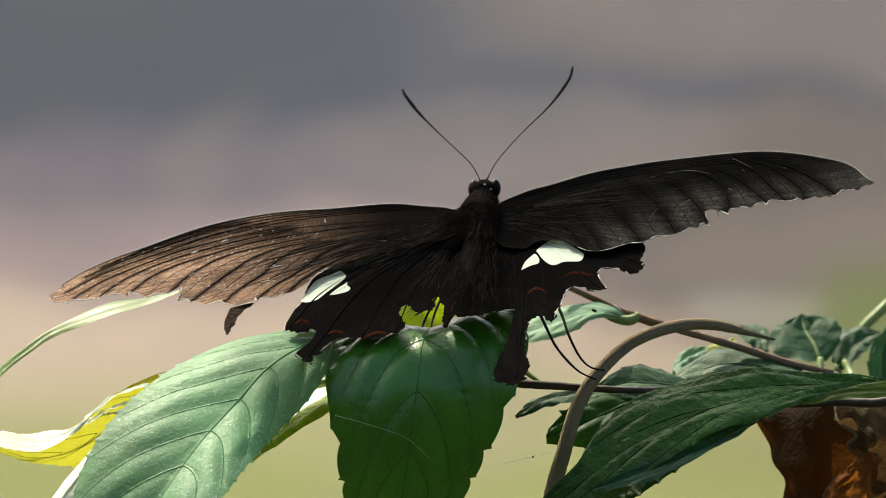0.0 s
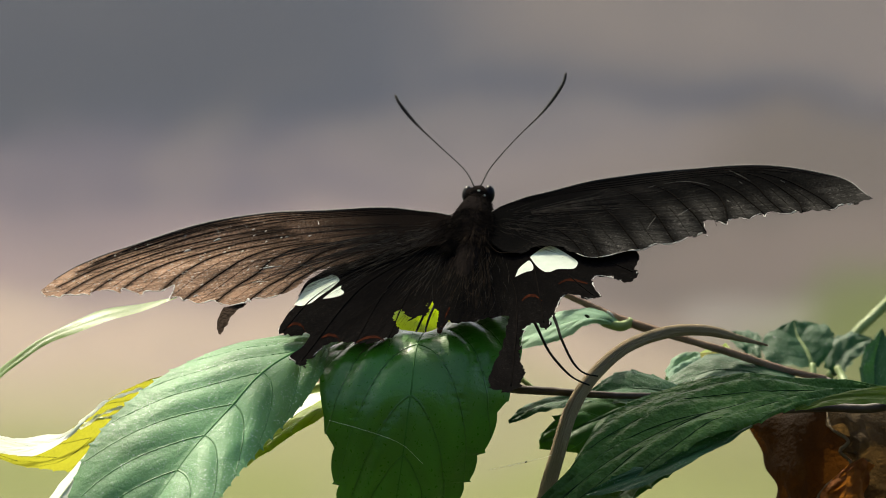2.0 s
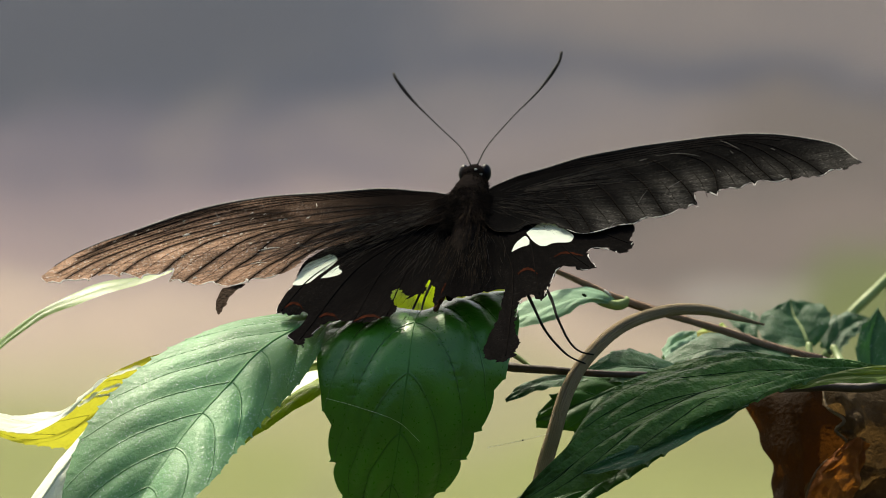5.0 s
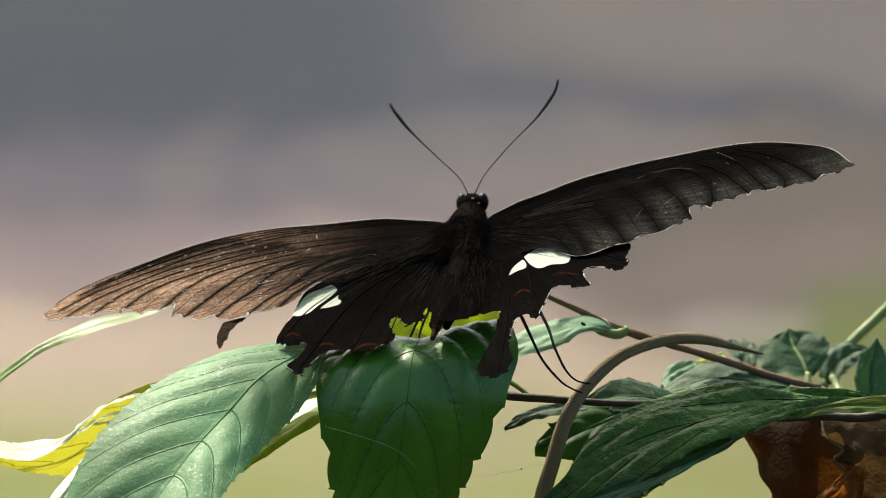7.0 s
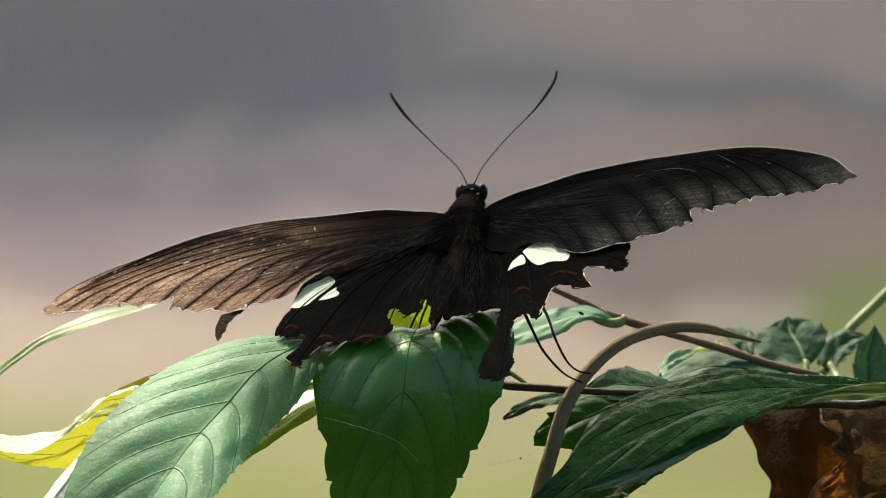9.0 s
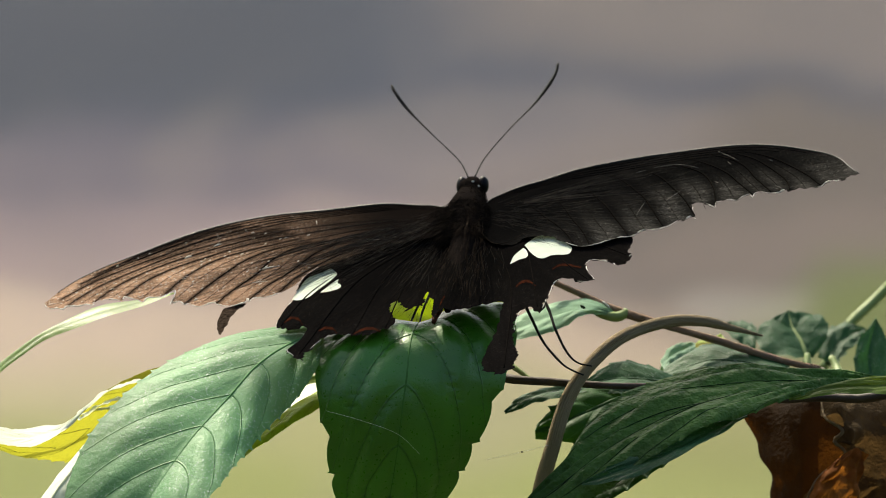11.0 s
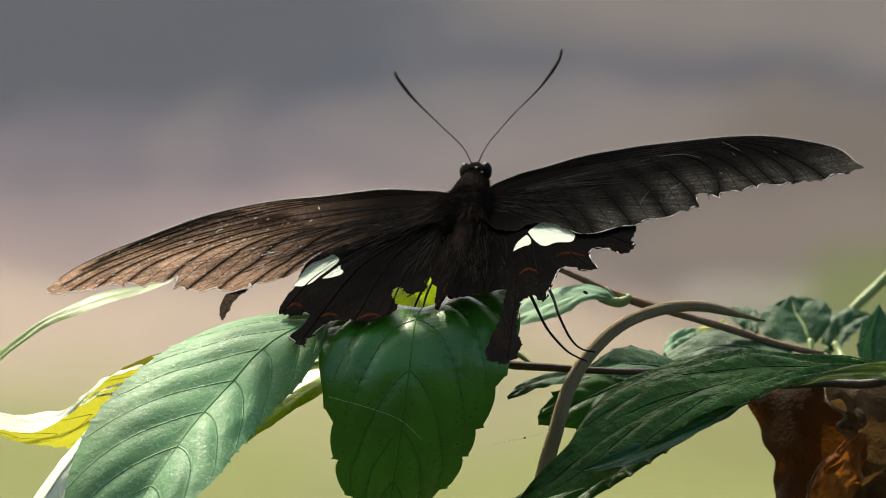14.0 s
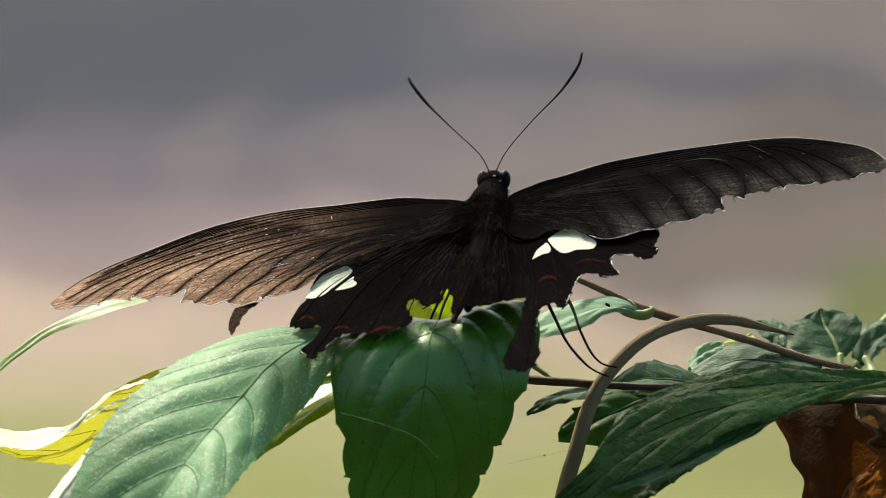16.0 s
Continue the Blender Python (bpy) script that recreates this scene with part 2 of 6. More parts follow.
def wing_material(name, inner, outer, reach0, reach1, streaks, glow, back, fore=(0.55, 0.66), cells=None):
    """Scaled membrane: dark at the root, paler between the veins further out. UV: fan angle, distance from the root.
    cells: the paleness ends this far (cm) from the margin, its least share, and the width (cm) of the dark scales beside a vein."""
    m, n, l, b = material(name)
    uv = n.new("ShaderNodeUVMap")
    uv.uv_map = "UVMap"
    sep = n.new("ShaderNodeSeparateXYZ")
    l.new(uv.outputs[0], sep.inputs[0])
    mp = n.new("ShaderNodeMapping")
    mp.inputs["Scale"].default_value = (streaks, 1.2, 1.0)
    l.new(uv.outputs[0], mp.inputs[0])
    st = n.new("ShaderNodeTexNoise")
    st.inputs["Scale"].default_value = 5.0
    st.inputs["Detail"].default_value = 4.0
    l.new(mp.outputs[0], st.inputs["Vector"])
    big, fine = grain(n, l, 150.0, 4.0), grain(n, l, 4200.0, 2.0)
    far = step(n, l, sep.outputs[1], reach0, reach1)
    far = calc(n, l, 'MULTIPLY', far, step(n, l, st.outputs[0], 0.36, 0.62, 0.5, 1.0))
    far = calc(n, l, 'MULTIPLY', far, step(n, l, big, 0.32, 0.66, 0.55, 1.0))
    far = calc(n, l, 'MULTIPLY', far, step(n, l, sep.outputs[0], fore[0], fore[1], 1.0, 0.20))
    if cells:
        uv2 = n.new("ShaderNodeUVMap")
        uv2.uv_map = "Cells"
        sep2 = n.new("ShaderNodeSeparateXYZ")
        l.new(uv2.outputs[0], sep2.inputs[0])
        wob = calc(n, l, 'MULTIPLY_ADD', big, 0.5, -0.25)
        far = calc(n, l, 'MULTIPLY', far, step(n, l, calc(n, l, 'ADD', sep2.outputs[1], wob), 0.15, cells[0], 1.0, cells[1]))
        far = calc(n, l, 'MULTIPLY', far, step(n, l, sep2.outputs[0], 0.012, cells[2], 0.22, 1.0))
    rub = calc(n, l, 'MULTIPLY', step(n, l, st.outputs[0], 0.55, 0.72), 0.35)
    col = blend(n, l, far, blend(n, l, rub, inner, tuple(c * 2.2 for c in inner)), outer)
    col = blend(n, l, step(n, l, fine, 0.35, 0.7, 0.0, 0.7), col, tuple(c * 0.5 for c in inner))
    flake = step(n, l, grain(n, l, 2600.0, 1.5), 0.60, 0.70)
    col = blend(n, l, calc(n, l, 'MULTIPLY', flake, calc(n, l, 'MULTIPLY', far, 0.75)), col, tuple(min(0.75, c * 2.8) for c in outer))
    l.new(col, b.inputs["Base Color"])
    b.inputs["Roughness"].default_value = 0.8
    b.inputs["Specular IOR Level"].default_value = 0.0
    nrm = relief(n, l, b, calc(n, l, 'ADD', fine, st.outputs[0]), 0.00018, 0.6)
    thin(n, l, b, blend(n, l, far, tuple(c * 0.2 for c in back), back), calc(n, l, 'MULTIPLY', far, glow), nrm)
    return m


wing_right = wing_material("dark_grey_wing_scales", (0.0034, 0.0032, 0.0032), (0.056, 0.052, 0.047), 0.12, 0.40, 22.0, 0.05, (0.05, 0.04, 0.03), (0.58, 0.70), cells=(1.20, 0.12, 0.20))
# far paler than wing_right: sunlight on the left wing put into the colour
wing_left = wing_material("sunlit_brown_wing_scales", (0.0062, 0.0048, 0.0042), (0.60, 0.375, 0.25), 0.16, 0.74, 44.0, 0.20, (0.20, 0.12, 0.07), (0.56, 0.74), cells=(2.4, 0.62, 0.10))
wing_hind = wing_material("black_wing_scales", (0.0038, 0.0034, 0.0033), (0.0075, 0.0066, 0.0062), 0.3, 0.8, 16.0, 0.03, (0.03, 0.02, 0.02))


def dead_leaf_material(name, dark, mid_tone, light, through_light):
    m, n, l, b = material(name)
    big, mid, fine = grain(n, l, 70.0, 4.0), grain(n, l, 260.0, 5.0), grain(n, l, 1500.0, 3.0)
    col = blend(n, l, step(n, l, big, 0.35, 0.65), dark, mid_tone)
    col = blend(n, l, calc(n, l, 'MULTIPLY', step(n, l, mid, 0.55, 0.75), 0.6), col, light)
    col = blend(n, l, calc(n, l, 'MULTIPLY', fine, 0.4), col, dark)
    l.new(col, b.inputs["Base Color"])
    b.inputs["Roughness"].default_value = 0.85
    b.inputs["Specular IOR Level"].default_value = 0.05
    nrm = relief(n, l, b, calc(n, l, 'ADD', mid, fine), 0.0005, 0.8)
    thin(n, l, b, through_light, 0.25, nrm)
    return m


dead_mat = dead_leaf_material("dead_brown_leaf", (0.010, 0.005, 0.002), (0.026, 0.012, 0.0035), (0.060, 0.033, 0.010), (0.12, 0.042, 0.007))
dead_grey = dead_leaf_material("dead_greyish_leaf", (0.030, 0.018, 0.008), (0.075, 0.050, 0.025), (0.14, 0.10, 0.055), (0.16, 0.09, 0.03))
# much brighter than dead_mat: light through the leaf put into the orange
dead_backlit = dead_leaf_material("dead_backlit_leaf", (0.10, 0.032, 0.008), (0.24, 0.085, 0.020), (0.34, 0.16, 0.05), (0.40, 0.14, 0.02))
dead_pale = dead_leaf_material("dead_pale_margin", (0.14, 0.10, 0.06), (0.24, 0.18, 0.11), (0.34, 0.28, 0.18), (0.2, 0.15, 0.08))


def ground_material():
    """Leaf litter, bare earth and a band of grey paving further off, its shade put into the colour, with grass near by.
    """
    m, n, l, b = material("forest_floor")
    geo = n.new("ShaderNodeNewGeometry")
    sep = n.new("ShaderNodeSeparateXYZ")
    l.new(geo.outputs["Position"], sep.inputs[0])
    wob = grain(n, l, 5.0, 2.0, (1.0, 0.25, 1.0))
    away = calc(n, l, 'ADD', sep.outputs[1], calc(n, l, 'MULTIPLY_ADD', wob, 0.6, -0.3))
    # dry grass, sandy soil, litter, then grey paving coloured as lying in shade
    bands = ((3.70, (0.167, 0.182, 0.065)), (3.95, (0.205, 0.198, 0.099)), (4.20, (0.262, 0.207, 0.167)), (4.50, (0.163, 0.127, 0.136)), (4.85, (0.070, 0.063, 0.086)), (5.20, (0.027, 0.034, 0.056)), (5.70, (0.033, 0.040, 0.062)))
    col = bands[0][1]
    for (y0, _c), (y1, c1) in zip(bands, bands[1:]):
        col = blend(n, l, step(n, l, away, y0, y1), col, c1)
    # soft spots of dappled shade, put into the colour
    spots = grain(n, l, 9.0, 2.0, (1.0, 0.22, 1.0))
    col = blend(n, l, calc(n, l, 'MULTIPLY', step(n, l, spots, 0.46, 0.76), 0.30), col, (0.152, 0.129, 0.118))
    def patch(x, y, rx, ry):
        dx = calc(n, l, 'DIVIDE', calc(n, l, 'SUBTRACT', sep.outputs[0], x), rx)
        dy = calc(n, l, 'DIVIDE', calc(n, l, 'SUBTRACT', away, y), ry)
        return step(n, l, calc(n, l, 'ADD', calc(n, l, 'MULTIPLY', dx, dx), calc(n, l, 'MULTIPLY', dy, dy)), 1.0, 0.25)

    # patches of shade and light put into the colour; green ones are grass
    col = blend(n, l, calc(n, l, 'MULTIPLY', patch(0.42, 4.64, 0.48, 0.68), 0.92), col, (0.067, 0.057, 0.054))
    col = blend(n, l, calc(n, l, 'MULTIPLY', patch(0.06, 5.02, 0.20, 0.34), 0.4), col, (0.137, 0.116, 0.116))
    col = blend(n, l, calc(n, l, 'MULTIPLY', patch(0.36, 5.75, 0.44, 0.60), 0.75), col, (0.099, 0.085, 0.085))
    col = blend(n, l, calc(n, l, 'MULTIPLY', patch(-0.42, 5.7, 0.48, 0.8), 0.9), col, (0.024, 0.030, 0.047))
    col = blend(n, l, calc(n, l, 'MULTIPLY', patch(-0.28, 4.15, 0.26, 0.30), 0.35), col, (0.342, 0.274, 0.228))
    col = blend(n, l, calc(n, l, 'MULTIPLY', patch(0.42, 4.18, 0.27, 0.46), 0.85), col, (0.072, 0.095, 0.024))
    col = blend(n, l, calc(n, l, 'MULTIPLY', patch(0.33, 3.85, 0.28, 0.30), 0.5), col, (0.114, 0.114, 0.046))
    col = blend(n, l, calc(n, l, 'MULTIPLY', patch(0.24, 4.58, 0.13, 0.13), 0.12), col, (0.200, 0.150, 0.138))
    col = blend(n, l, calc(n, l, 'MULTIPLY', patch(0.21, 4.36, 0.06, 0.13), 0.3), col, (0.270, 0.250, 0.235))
    tufts = grain(n, l, 1.3, 3.0)
    col = blend(n, l, calc(n, l, 'MULTIPLY', step(n, l, tufts, 0.56, 0.68), calc(n, l, 'MULTIPLY', step(n, l, sep.outputs[1], 3.5, 3.0), 0.8)), col, (0.106, 0.144, 0.038))
    # unseen near ground, darkened to cut light bounced up onto the leaves
    col = blend(n, l, step(n, l, sep.outputs[1], 3.45, 2.9), col, blend(n, l, step(n, l, tufts, 0.4, 0.6), (0.034, 0.029, 0.021), (0.030, 0.042, 0.017)))
    fine = grain(n, l, 60.0, 5.0)
    col = blend(n, l, calc(n, l, 'MULTIPLY', fine, 0.25), col, (0.053, 0.046, 0.038))
    l.new(col, b.inputs["Base Color"])
    b.inputs["Roughness"].default_value = 0.9
    b.inputs["Specular IOR Level"].default_value = 0.04
    relief(n, l, b, fine, 0.01, 0.5)
    return m


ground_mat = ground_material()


# ------------------------------------------------------------------ mesh helpers
def spline(points, n):
    """A smooth curve through the points (Catmull-Rom), n samples."""
    p = np.array(points, float)
    p = np.vstack([2 * p[0] - p[1], p, 2 * p[-1] - p[-2]])
    seg = np.linalg.norm(np.diff(p[1:-1], axis=0), axis=1)
    s = np.concatenate([[0], np.cumsum(seg)])
    out = []
    for d in np.linspace(0, s[-1], n):
        i = min(int(np.searchsorted(s, d, side="right")) - 1, len(seg) - 1)
        t = (d - s[i]) / seg[i]
        a, b, c, e = p[i], p[i + 1], p[i + 2], p[i + 3]
        out.append(0.5 * (2 * b + (c - a) * t + (2 * a - 5 * b + 4 * c - e) * t * t + (3 * b - a - 3 * c + e) * t ** 3))
    return np.array(out)


def mesh_from(name, verts, faces, uvs=None, smooth=True):
    me = bpy.data.meshes.new(name)
    me.from_pydata([tuple(v) for v in verts], [], faces)
    if uvs is not None:
        lay = me.uv_layers.new(name="UVMap")
        for lp in me.loops:
            lay.data[lp.index].uv = uvs[lp.vertex_index]
    if smooth:
        me.polygons.foreach_set("use_smooth", [True] * len(me.polygons))
    me.update()
    return me


def part(name, data, mat, parent, label=""):
    if isinstance(data, bmesh.types.BMesh):
        me = bpy.data.meshes.new(name)
        data.to_mesh(me)
        data.free()
        me.polygons.foreach_set("use_smooth", [True] * len(me.polygons))
    else:
        me = data
    me.materials.append(mat)
    ob = new(name, me)
    ob.parent = parent
    if label:
        tagged(ob, label)
    return ob


def thing(name, origin, label, category, group=""):
    """An Empty at its base, in millimetres of the spray's frame."""
    ob = new(name)
    ob.empty_display_size = 0.005
    ob.matrix_world = SPRAY @ Matrix.Translation(Vector(origin) * MM)
    return tagged(ob, label, category, group)


def tube(points, radii, sides=10, origin=(0, 0, 0), n=None, lumps=0.0, seed=0):
    """A round stem through the points (mm), its radius running through radii (mm)."""
    n = n or max(6, len(points) * 6)
    c = spline(points, n) - np.array(origin, float)
    r = np.interp(np.linspace(0, 1, n), np.linspace(0, 1, len(radii)), radii)
    rng = np.random.RandomState(seed)
    verts, faces, uvs = [], [], []
    up = np.array([0.0, 0.0, 1.0])
    span = float(np.linalg.norm(np.diff(c, axis=0), axis=1).sum())
    for i in range(n):
        d = c[min(i + 1, n - 1)] - c[max(i - 1, 0)]
        d = d / (np.linalg.norm(d) + 1e-9)
        if abs(d @ up) > 0.95:
            up = np.array([0.0, 1.0, 0.1])
        a = np.cross(up, d)
        a /= np.linalg.norm(a)
        b = np.cross(d, a)
        up = b
        k = 1 + lumps * rng.uniform(-1, 1)
        for j in range(sides):
            w = 2 * math.pi * j / sides
            uvs.append((abs(2.0 * j / sides - 1.0), i / (n - 1) * span / 20.0))
            kk = k * (1 + 0.4 * lumps * rng.uniform(-1, 1))
            verts.append((c[i] + r[i] * kk * (math.cos(w) * a + math.sin(w) * b)) * MM)
    for i in range(n - 1):
        for j in range(sides):
            k = (j + 1) % sides
            faces.append((i * sides + j, i * sides + k, (i + 1) * sides + k, (i + 1) * sides + j))
    faces.append(tuple(range(sides))[::-1])
    faces.append(tuple((n - 1) * sides + j for j in range(sides)))
    return mesh_from("tube", verts, faces, uvs)


def leaf(parent, origin, mid, left, right, mat, label="", laterals=7, slant=0.3, teeth=9, tooth=0.7, quilt=0.35, crown=1.0, rib=0.45, rib_mat=None, seed=1, nu=110, nv=16, ripple=0.3, name="leaf", slant2=None, veins=None, sharp=2.0, notches=None, bend2=1.05, bend=1.05):
    """A leaf from its midrib and its two edges (mm): toothed margin, raised panels between the side veins, a rib beneath."""
    o = np.array(origin, float)
    m, a, b = spline(mid, nu) - o, spline(left, nu) - o, spline(right, nu) - o
    u = np.linspace(0, 1, nu)

    def saw(edge, ph):
        out = edge - m
        ln = np.linalg.norm(out, axis=1, keepdims=True) + 1e-6
        k = (u * teeth + ph) % 1.0
        if notches:
            at = np.array([0.0] + list(notches[0 if ph < 0.3 else 1]) + [1.12])
            j = np.clip(np.searchsorted(at, u, side="right") - 1, 0, len(at) - 2)
            k = (u - at[j]) / (at[j + 1] - at[j])
        prof = np.where(k < 0.94, (k / 0.94) ** sharp, (1 - k) / 0.06)
        if notches:
            lobe = 0.1 + 0.9 * np.sin(0.80 * math.pi * np.clip(k, 0, 1)) ** 0.8
            prof = np.where(k < 0.86, lobe, np.where(k < 0.94, lobe + (k - 0.86) * 6.0, np.maximum(0.1, 1.0 - (k - 0.94) * 15.0)))
        amp = tooth * (0.75 + (0.0 if notches else 0.5) * np.sin(np.floor(u * teeth + ph) * 12.9898 + seed))
        return edge + out / ln * ((prof - 0.5) * amp * np.clip(np.sin(math.pi * u) * 3, 0, 1))[:, None]

    a0, b0 = a, b
    a, b = saw(a, 0.1), saw(b, 0.45)
    vs = np.linspace(-1, 1, 2 * nv + 1)
    grid = np.zeros((nu, 2 * nv + 1, 3))
    for j, v in enumerate(vs):
        e, e0 = (a, a0) if v < 0 else (b, b0)
        grid[:, j] = m + (e0 - m) * abs(v) + (e - e0) * abs(v) ** 7
    du = np.gradient(grid, axis=0)
    dv = np.gradient(grid, axis=1)
    nrm = np.cross(dv, du)
    nrm /= np.linalg.norm(nrm, axis=2, keepdims=True) + 1e-9
    av = np.abs(vs)[None, :]
    sl = np.where(vs > 0, slant if slant2 is None else slant2, slant)[None, :]
    ph = u[:, None] * laterals - sl * laterals * av ** np.where(vs > 0, bend2, bend)[None, :]
    lift = quilt * (np.abs(np.sin(math.pi * (ph + 0.5))) ** 0.7 - 0.5) * np.sin(math.pi * np.clip(av, 0, 1) ** 0.8) * np.clip(np.sin(math.pi * u) * 3, 0, 1)[:, None]
    lift = lift + crown * np.sin(math.pi * av) * np.sin(math.pi * u)[:, None]
    wav = np.array([[noise.noise(Vector((x * 7, y * 3, seed * 3.7))) for y in vs] for x in u])
    lift = lift + ripple * wav * (0.3 + av)
    flip = -1.0 if (nrm[nu // 2, nv] @ np.array([0, -0.4, 1.0])) < 0 else 1.0
    grid = grid + nrm * (flip * lift)[:, :, None]
    w = 2 * nv + 1
    faces = [(i * w + j, i * w + j + 1, (i + 1) * w + j + 1, (i + 1) * w + j) for i in range(nu - 1) for j in range(w - 1)]
    uvs = [(float(u[i]), float(vs[j] * 0.5 + 0.5)) for i in range(nu) for j in range(w)]
    ob = part(name, mesh_from(name, grid.reshape(-1, 3) * MM, faces, uvs), mat, parent, label)
    if rib:
        c = grid[:, nv] - flip * nrm[:, nv] * rib * 0.35
        part("midrib", tube(c[::6], [rib, rib * 0.75, rib * 0.4], 8, n=50), rib_mat or mat, ob)
    if veins:
        radius, vein_material = veins
        for sgn in (-1, 1):
            sl_ = slant if slant2 is None or sgn < 0 else slant2
            for k in range(laterals):
                pts = []
                for v in np.linspace(0.0, 0.93, 12):
                    uu = (k + 0.5) / laterals + sl_ * v ** (bend2 if sgn > 0 else bend)
                    if uu > 0.985:
                        break
                    i, j = uu * (nu - 1), nv + sgn * v * nv
                    i0, j0 = int(i), min(int(j), 2 * nv - 1)
                    fi, fj = i - i0, j - j0
                    q = (grid[i0, j0] * (1 - fi) + grid[i0 + 1, j0] * fi) * (1 - fj) + (grid[i0, j0 + 1] * (1 - fi) + grid[i0 + 1, j0 + 1] * fi) * fj
                    pts.append(q + flip * nrm[i0, j0] * radius * 0.35)
                if len(pts) > 3:
                    part("vein", tube(pts, [radius, radius * 0.8, radius * 0.35], 6, n=26), vein_material, ob)
    return ob


def blob(centre, axes, turn, seg=20):
    """A rounded body piece: centre and half-axes in mm."""
    bm = bmesh.new()
    bmesh.ops.create_uvsphere(bm, u_segments=seg, v_segments=seg // 2 + 2, radius=1.0)
    m = Matrix.Translation(Vector(centre) * MM) @ turn @ Matrix.Diagonal((axes[0] * MM, axes[1] * MM, axes[2] * MM, 1))
    bmesh.ops.transform(bm, matrix=m, verts=bm.verts)
    return bm


def inside(p, poly):
    hit = False
    for (x0, y0), (x1, y1) in zip(poly, poly[1:] + poly[:1]):
        if (y0 > p[1]) != (y1 > p[1]) and p[0] < (x1 - x0) * (p[1] - y0) / (y1 - y0) + x0:
            hit = not hit
    return hit


def sheet(outline, step_mm, lift, n=260, hinge=(0.0, 0.0), ragged=0.0, seed=0, reach=60.0, holes=(), veins=(), rim=()):
    """A wing membrane inside the outline (mm, its own plane), lifted by lift(x, y), chipped along its hind edge; UV = fan angle and distance from the hinge.
    With veins and the hind margin (rim), a second UV map holds the distances to the nearest vein and to the margin, in centimetres."""
    rng = np.random.RandomState(seed)
    e = spline(list(outline) + [outline[0]], n + 1)[:-1]
    if ragged:
        area = np.sum(e[:, 0] * np.roll(e[:, 1], -1) - np.roll(e[:, 0], -1) * e[:, 1])
        d = np.roll(e, -1, 0) - np.roll(e, 1, 0)
        nn = np.stack([d[:, 1], -d[:, 0]], 1) / (np.linalg.norm(d, axis=1, keepdims=True) + 1e-9) * np.sign(area)
        chips = rng.uniform(-1, 1, len(e)) * 0.6 + np.repeat(rng.uniform(-1, 0.6, len(e) // 3 + 1), 3)[:len(e)]
        e = e + nn * (chips * ragged * np.clip(0.5 - nn[:, 1], 0, 1))[:, None]
    lo, hi = e.min(0), e.max(0)
    pts = []
    for x in np.arange(lo[0], hi[0], step_mm):
        for y in np.arange(lo[1], hi[1], step_mm):
            pts.append((x + rng.uniform(-0.2, 0.2) * step_mm, y + rng.uniform(-0.2, 0.2) * step_mm))
    rings = [[(float(x), float(y)) for x, y in spline(list(h) + [h[0]], 41)[:-1]] for h in holes]
    co = [Vector(p) for p in e]
    loops = [list(range(len(e)))]
    edges = []
    for ring in rings:
        k = len(co)
        co += [Vector(p) for p in ring]
        edges += [(k + i, k + (i + 1) % len(ring)) for i in range(len(ring))]
    co += [Vector(p) for p in pts]
    v, _, f, *_ = delaunay_2d_cdt(co, edges, loops, 1, 1e-4)
    f = [q for q in f if not any(inside(sum((v[i] for i in q), Vector((0, 0))) / len(q), ring) for ring in rings)]
    verts = [(p.x * MM, p.y * MM, lift(p.x, p.y) * MM) for p in v]
    uvs = [(math.atan2(p.y - hinge[1], abs(p.x - hinge[0])) / math.pi + 0.5, math.hypot(p.x - hinge[0], p.y - hinge[1]) / reach) for p in v]
    me = mesh_from("membrane", verts, [tuple(q) for q in f], uvs)
    if veins:
        at = np.array([(p.x, p.y) for p in v])

        def gap_to(lines):
            c = np.vstack([spline(q, 60) for q in lines])
            return np.sqrt(((at[:, None, :] - c[None, :, :]) ** 2).sum(2)).min(1) * 0.1

        near, edge = gap_to(veins), gap_to([rim])
        lay = me.uv_layers.new(name="Cells")
        for lp in me.loops:
            lay.data[lp.index].uv = (near[lp.vertex_index], edge[lp.vertex_index])
    return me


def on_sheet(points, lift, gap, n):
    c = spline(points, n)
    return [(x, y, lift(x, y) + gap) for x, y in c]


# ------------------------------------------------------------------ ground
def build_ground():
    n = 60
    xs = np.concatenate([-np.geomspace(900, 0.4, n // 2), np.geomspace(0.4, 900, n // 2)])
    verts = [(x, y, 0.02 * noise.noise(Vector((x * 0.9, y * 0.9, 3.0))) if max(abs(x), abs(y)) < 40 else 0.0) for x in xs for y in xs]
    faces = [(i * n + j, (i + 1) * n + j, (i + 1) * n + j + 1, i * n + j + 1) for i in range(n - 1) for j in range(n - 1)]
    me = mesh_from("ground", verts, faces)
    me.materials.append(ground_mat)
    tagged(new("ground", me), "bare earth and dry litter with patches of grass", "ground", kind="structure")


build_ground()


# foliage of the unseen hedge added to block low sky light
def sky_blocker_material():
    m, n, l, b = material("sky_blocker_foliage")
    big, mid = grain(n, l, 1.6, 4.0), grain(n, l, 14.0, 5.0)
    col = blend(n, l, step(n, l, big, 0.35, 0.65), (0.020, 0.036, 0.012), (0.040, 0.062, 0.020))
    col = blend(n, l, calc(n, l, 'MULTIPLY', step(n, l, mid, 0.5, 0.7), 0.5), col, (0.060, 0.090, 0.028))
    l.new(col, b.inputs["Base Color"])
    b.inputs["Roughness"].default_value = 0.75
    relief(n, l, b, mid, 0.08, 0.9)
    return m


